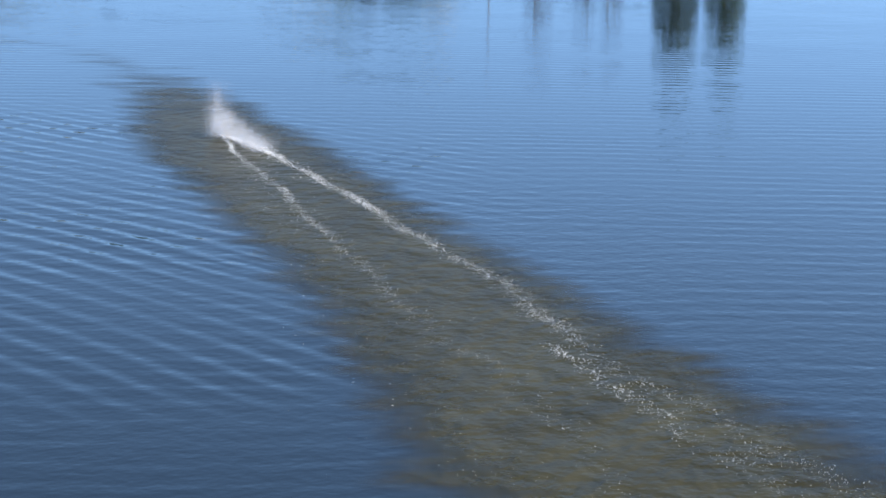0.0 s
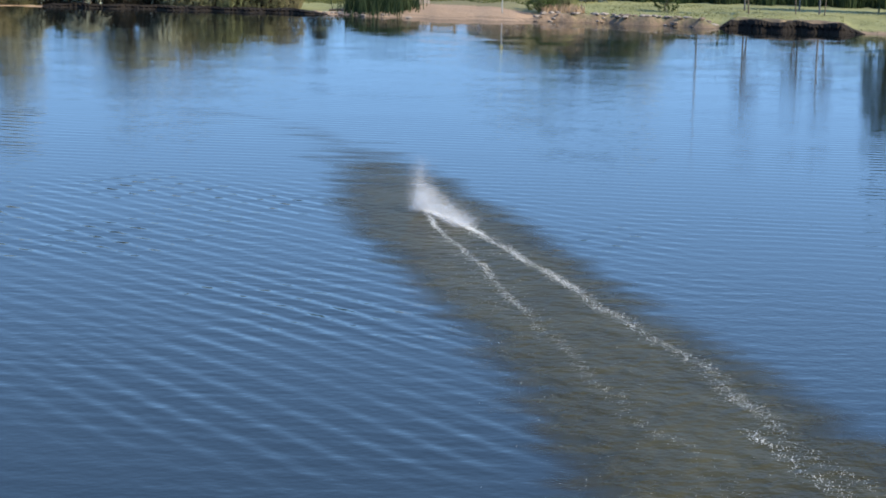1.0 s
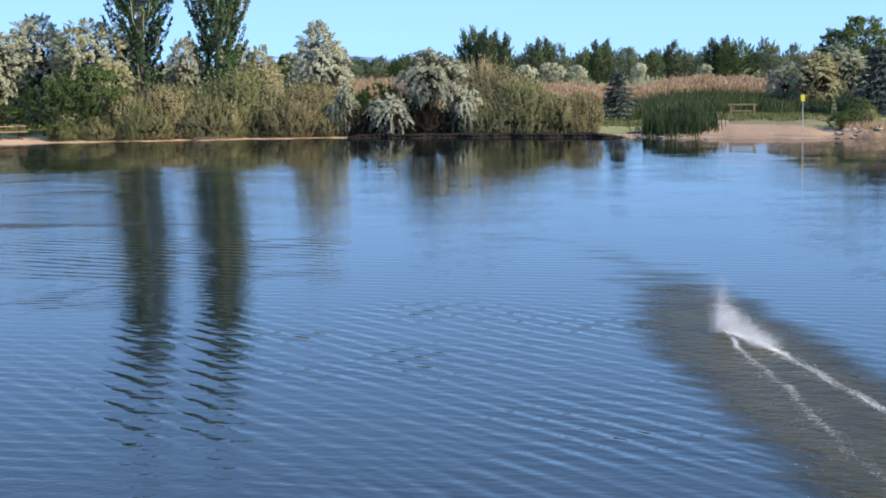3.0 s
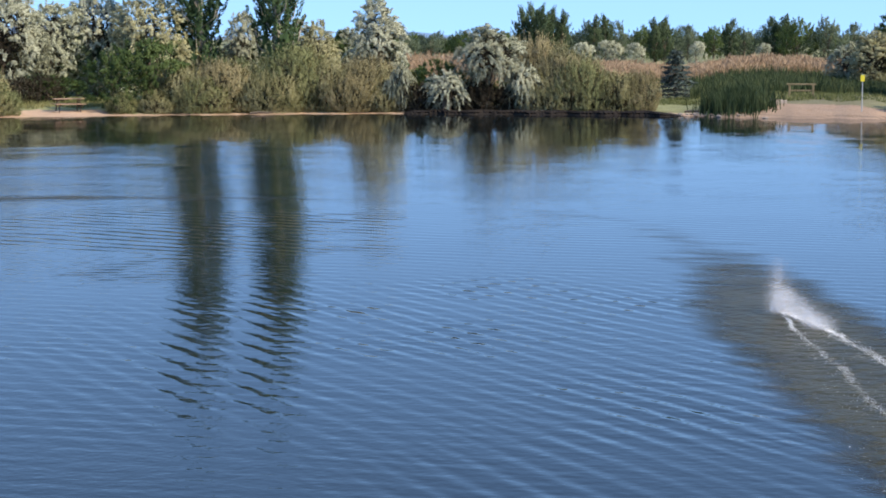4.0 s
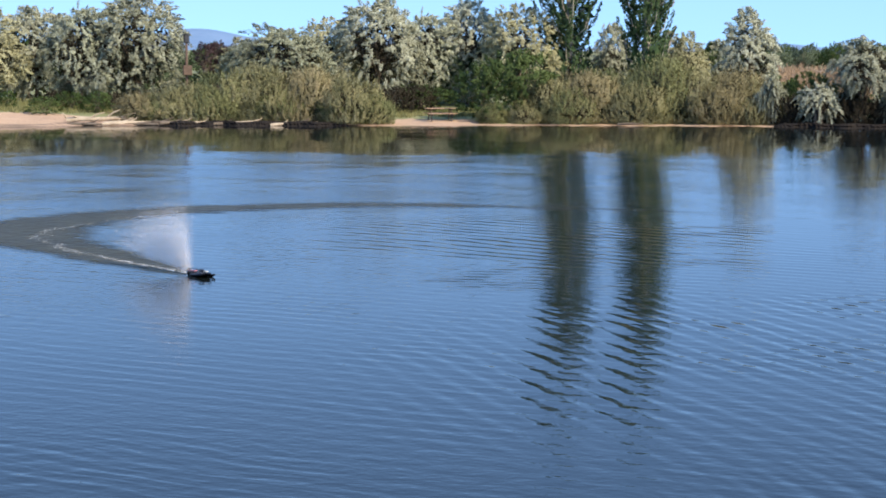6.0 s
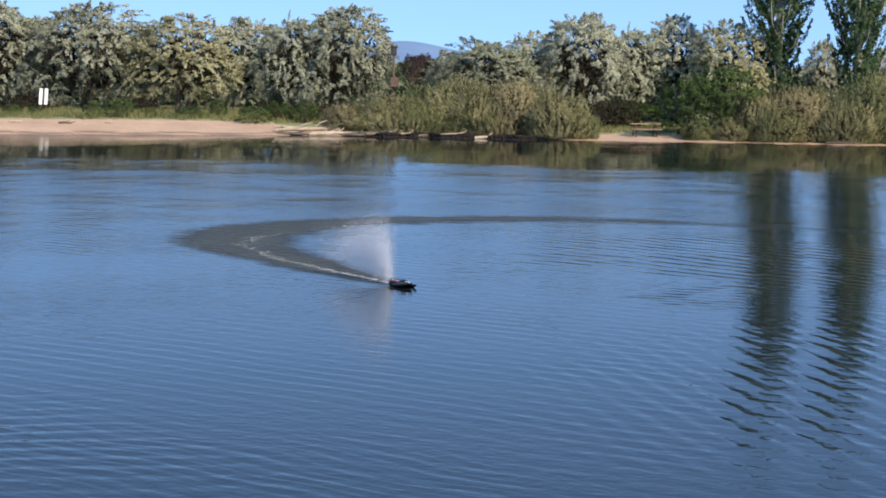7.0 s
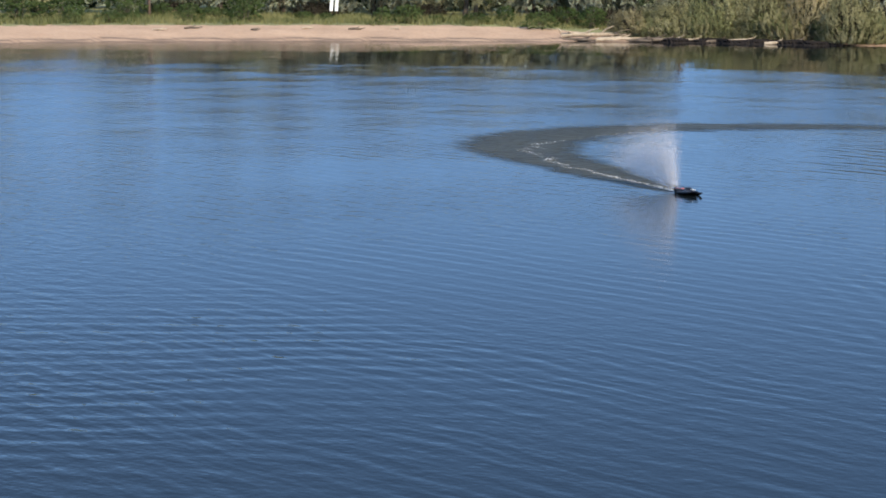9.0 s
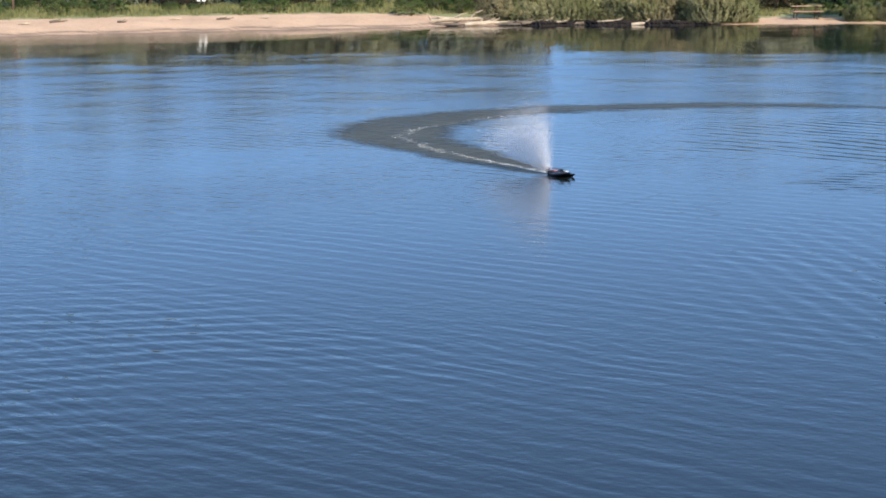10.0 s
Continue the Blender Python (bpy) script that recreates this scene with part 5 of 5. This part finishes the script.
def wake():
    across = np.linspace(-1, 1, 13)
    d = np.gradient(TRACK[:, :2], axis=0)
    d /= np.linalg.norm(d, axis=1, keepdims=True)
    side = np.stack([d[:, 1], -d[:, 0]], 1)
    v = TRACK[:, None, :2] + side[:, None] * (across[None, :, None] * TRACK[:, 2][:, None, None] * 1.4)
    n, m = v.shape[:2]
    v = np.concatenate([v, np.full((n, m, 1), 0.006)], 2).reshape(-1, 3)
    f = [(i * m + j, i * m + j + 1, (i + 1) * m + j + 1, (i + 1) * m + j) for i in range(n - 1) for j in range(m - 1)]
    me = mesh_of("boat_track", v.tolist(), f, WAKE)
    k = np.minimum(1, np.minimum(np.arange(n), np.arange(n)[::-1]) / 4)
    cover = (1 - np.abs(across[None]) ** 1.4) * (k * TRACK[:, 3])[:, None]
    me.attributes.new("cover", "FLOAT", "POINT").data.foreach_set("value", cover.ravel().astype(np.float32))
    tagged(new("boat_track", me), "stirred silty brown water in the boat's track", "wake", kind="stuff")


wake()


def flakes(seed, line, n, spread, size, start=1.0, end=0.15):
    """Foam flecks scattered along a line, thinning out from its start to its end."""
    rng = np.random.default_rng(seed)
    p = smooth_line(line, 20)
    k = rng.random(n * 4)
    keep = rng.random(n * 4) < (end + (start - end) * (1 - k) ** 2) * (0.3 + 0.7 * np.abs(np.sin(k * 31 + seed) * np.sin(k * 11.3 + 1)))
    k = k[keep][:n]
    i = k * (len(p) - 1.001)
    lo = i.astype(int)
    c = p[lo] + (p[lo + 1] - p[lo]) * (i - lo)[:, None]
    wig = 0.12 * np.sin(k * 90 + seed) * spread + k * (0.09 * np.sin(k * 24 + seed) + 0.06 * np.sin(k * 57 + 2 * seed))
    c = c + rng.normal(0, 1, c.shape) * (spread * (0.35 + k))[:, None] * 0.5 + wig[:, None]
    sz = size * rng.uniform(0.3, 1.2, len(c)) * (1.15 - 0.5 * k)
    ang = np.linspace(0, 2 * math.pi, 6)[:-1]
    rim = np.stack([np.cos(ang), np.sin(ang)], 1)
    r = sz[:, None, None] * rng.uniform(0.5, 1.2, (len(c), 5, 1))
    ring = c[:, None] + rim * r
    z0 = np.full((len(c), 5, 1), 0.009)
    top = np.concatenate([c, (0.012 + sz * rng.uniform(0.25, 0.8, len(c)))[:, None]], 1)[:, None]
    v = np.concatenate([np.concatenate([ring, z0], 2), top], 1).reshape(-1, 3)
    o = (np.arange(len(c)) * 6)[:, None]
    f = np.concatenate([o + np.array([j, (j + 1) % 5, 5]) for j in range(5)])
    return v, f


def drops(seed, n, place, size):
    """Small drops in the air: place(rng, n) gives their centres."""
    rng = np.random.default_rng(seed)
    c = place(rng, n)
    tip = unit(rng, n * 3).reshape(n, 3, 3)
    v = (c[:, None] + tip * (size * rng.uniform(0.4, 1.3, n))[:, None, None]).reshape(-1, 3)
    f = np.arange(n * 3).reshape(n, 3)
    return v, f


def stuff_mesh(name, pieces, mat, label, category):
    vs, fs, o = [], [], 0
    for v, f in pieces:
        vs.append(v)
        fs.append(f + o)
        o += len(v)
    tagged(new(name, mesh_of(name, np.concatenate(vs), np.concatenate(fs), mat)), label, category, kind="stuff")


RIGHT_ARM = [(0.05, 30.6), (0.8, 28.6), (1.5, 25.8), (2.2, 23.0), (2.8, 20.4), (3.3, 17.7), (3.85, 15.0), (4.6, 12.3), (5.3, 9.8)]
LEFT_ARM = [(0.05, 30.6), (0.3, 28.4), (0.75, 25.8), (1.2, 23.0), (1.55, 20.4), (2.05, 17.8), (2.55, 15.4), (2.95, 12.8), (3.3, 10.0)]
stuff_mesh("foam", [flakes(1, RIGHT_ARM, 5600, 0.16, 0.0060, 1.0, 0.22), flakes(2, LEFT_ARM, 2600, 0.13, 0.005, 1.0, 0.12), flakes(3, RIGHT_ARM[:3], 1500, 0.2, 0.009, 1, 0.1),
                    flakes(6, [(3.1, 16.8), (3.6, 14.6), (4.1, 12.6), (4.6, 10.5)], 800, 0.22, 0.0055, 0.8, 0.4), flakes(7, [(0.3, 28.5), (0.9, 24.0), (1.6, 20.0), (2.0, 16.0), (2.4, 12.5)], 800, 0.9, 0.005, 0.8, 0.5),
                    flakes(4, [(-18.32, 32.11), (-19.93, 33.04), (-22.25, 34.41), (-24.68, 36.38), (-25.90, 38.26)], 1500, 0.18, 0.009, 0.5, 0.2),
                    flakes(5, [(-25.90, 38.26), (-25.75, 42.17), (-23.61, 46.19), (-19.5, 48.8)], 260, 0.2, 0.009, 0.6, 0.15)],
           FOAM, "white foam streaks on the boat's track", "foam")


def jet(origin, back, up, wide, tall, length):
    """A fan of drops thrown up and back from a point."""
    b, o = Vector((*back, 0)).normalized(), Vector(origin)
    s = Vector((b.y, -b.x, 0))

    def place(rng, n):
        k = rng.random(n) ** 0.9
        lift = rng.random(n) ** 1.4
        along = k * length
        z = up + tall * lift * (1 - 0.75 * k) * np.minimum(1, k * 6 + 0.25)
        off = rng.normal(0, 1, n) * wide * (0.12 + 0.5 * k + 0.3 * lift)
        return np.stack([o.x + b.x * along + s.x * off, o.y + b.y * along + s.y * off, z + rng.normal(0, 0.02, n)], 1)
    return place


def fan(origin, back, tall, length):
    """A broad curtain of fine drops behind the stern."""
    b, o = Vector((*back, 0)).normalized(), Vector(origin)
    s = Vector((b.y, -b.x, 0))

    def place(rng, n):
        a = rng.uniform(0.28, 1.52, n)
        r = rng.random(n) ** 0.6 * np.clip(rng.normal(0.88, 0.17, n), 0.2, 1.3)
        along, z = r * np.cos(a) * length, 0.03 + r * np.sin(a) * tall
        off = rng.normal(0, 0.1, n) * (0.4 + r)
        return np.stack([o.x + b.x * along + s.x * off, o.y + b.y * along + s.y * off, z], 1)
    return place


stuff_mesh("spray", [drops(11, 26000, jet((0.0, 30.7, 0), (0.34, -1), 0.02, 0.17, 0.5, 2.2), 0.014), drops(12, 18000, jet((-0.05, 30.8, 0), (0.1, -1), 0.05, 0.2, 1.0, 0.8), 0.013),
                     drops(13, 260, jet((0.1, 30.2, 0), (0.0, -1), 0.01, 0.5, 0.2, 3.4), 0.008)], SPRAY, "burst of white spray above the track", "spray")
stuff_mesh("stern_spray", [drops(14, 46000, fan((-18.27, 32.06, 0), (-1.0, 0.4), 1.35, 2.4), 0.02)], SPRAY, "fine fan of spray behind the boat", "spray")


def boat():
    """A metre-long racing boat: two sponsons, a low deck, a canopy and a tail."""
    ob = thing("model_boat", "black and red model speedboat racing over the lake", "boat")
    bm = bmesh.new()
    rings = []
    for x, w, zb, zt in ((-0.48, 0.15, 0.02, 0.12), (-0.3, 0.16, 0.0, 0.135), (0.0, 0.16, 0.0, 0.14), (0.2, 0.135, 0.015, 0.13), (0.36, 0.09, 0.04, 0.115), (0.5, 0.025, 0.085, 0.105)):
        rings.append([bm.verts.new(p) for p in ((x, -w, zt - 0.02), (x, -w * 0.75, zb + 0.025), (x, 0, zb), (x, w * 0.75, zb + 0.025), (x, w, zt - 0.02), (x, w * 0.8, zt), (x, 0, zt + 0.012), (x, -w * 0.8, zt))])
    for a, b in zip(rings, rings[1:]):
        for i in range(8):
            bm.faces.new((a[i], a[(i + 1) % 8], b[(i + 1) % 8], b[i]))
    bm.faces.new(rings[0][::-1])
    bm.faces.new(rings[-1])
    part("hull", bm, HULL, ob)
    for s in (-1, 1):
        bm = bmesh.new()
        v, f = tube([(-0.2, s * 0.17, 0.05), (0.1, s * 0.175, 0.05), (0.32, s * 0.165, 0.06), (0.47, s * 0.15, 0.085)], [0.045, 0.05, 0.04, 0.012], 8)
        put("sponson", mesh_of("sponson", v, f, HULL, True), ob)
    bm = lump(np.random.default_rng(2), (0.17, 0.075, 0.06), 0.0)
    bmesh.ops.translate(bm, vec=(0.02, 0, 0.15), verts=bm.verts)
    part("canopy", bm, HULL, ob, "black canopy")
    part("stern_panel", block(bmesh.new(), (0.34, 0.27, 0.025), pose(-0.29, 0, 0.152), 0.008), PINK, ob, "red-pink stern deck panel")
    part("bow_stripe", block(bmesh.new(), (0.12, 0.1, 0.012), pose(0.26, 0, 0.145, 0, 4), 0.004), WHITE, ob, "white bow flash")
    part("rudder", block(bmesh.new(), (0.05, 0.015, 0.14), pose(-0.52, 0.05, 0.02), 0.004), STEEL, ob)
    part("transom_wing", block(bmesh.new(), (0.09, 0.3, 0.012), pose(-0.44, 0, 0.21), 0.004), HULL, ob)
    for s in (-1, 1):
        part("wing_strut", block(bmesh.new(), (0.05, 0.01, 0.07), pose(-0.44, s * 0.11, 0.17), 0.002), HULL, ob)
    ob.matrix_basis = pose(-17.92, 31.87, -0.015, -8, -5, -32) @ Matrix.Diagonal((0.78, 0.78, 0.78, 1))
    return ob


boat()
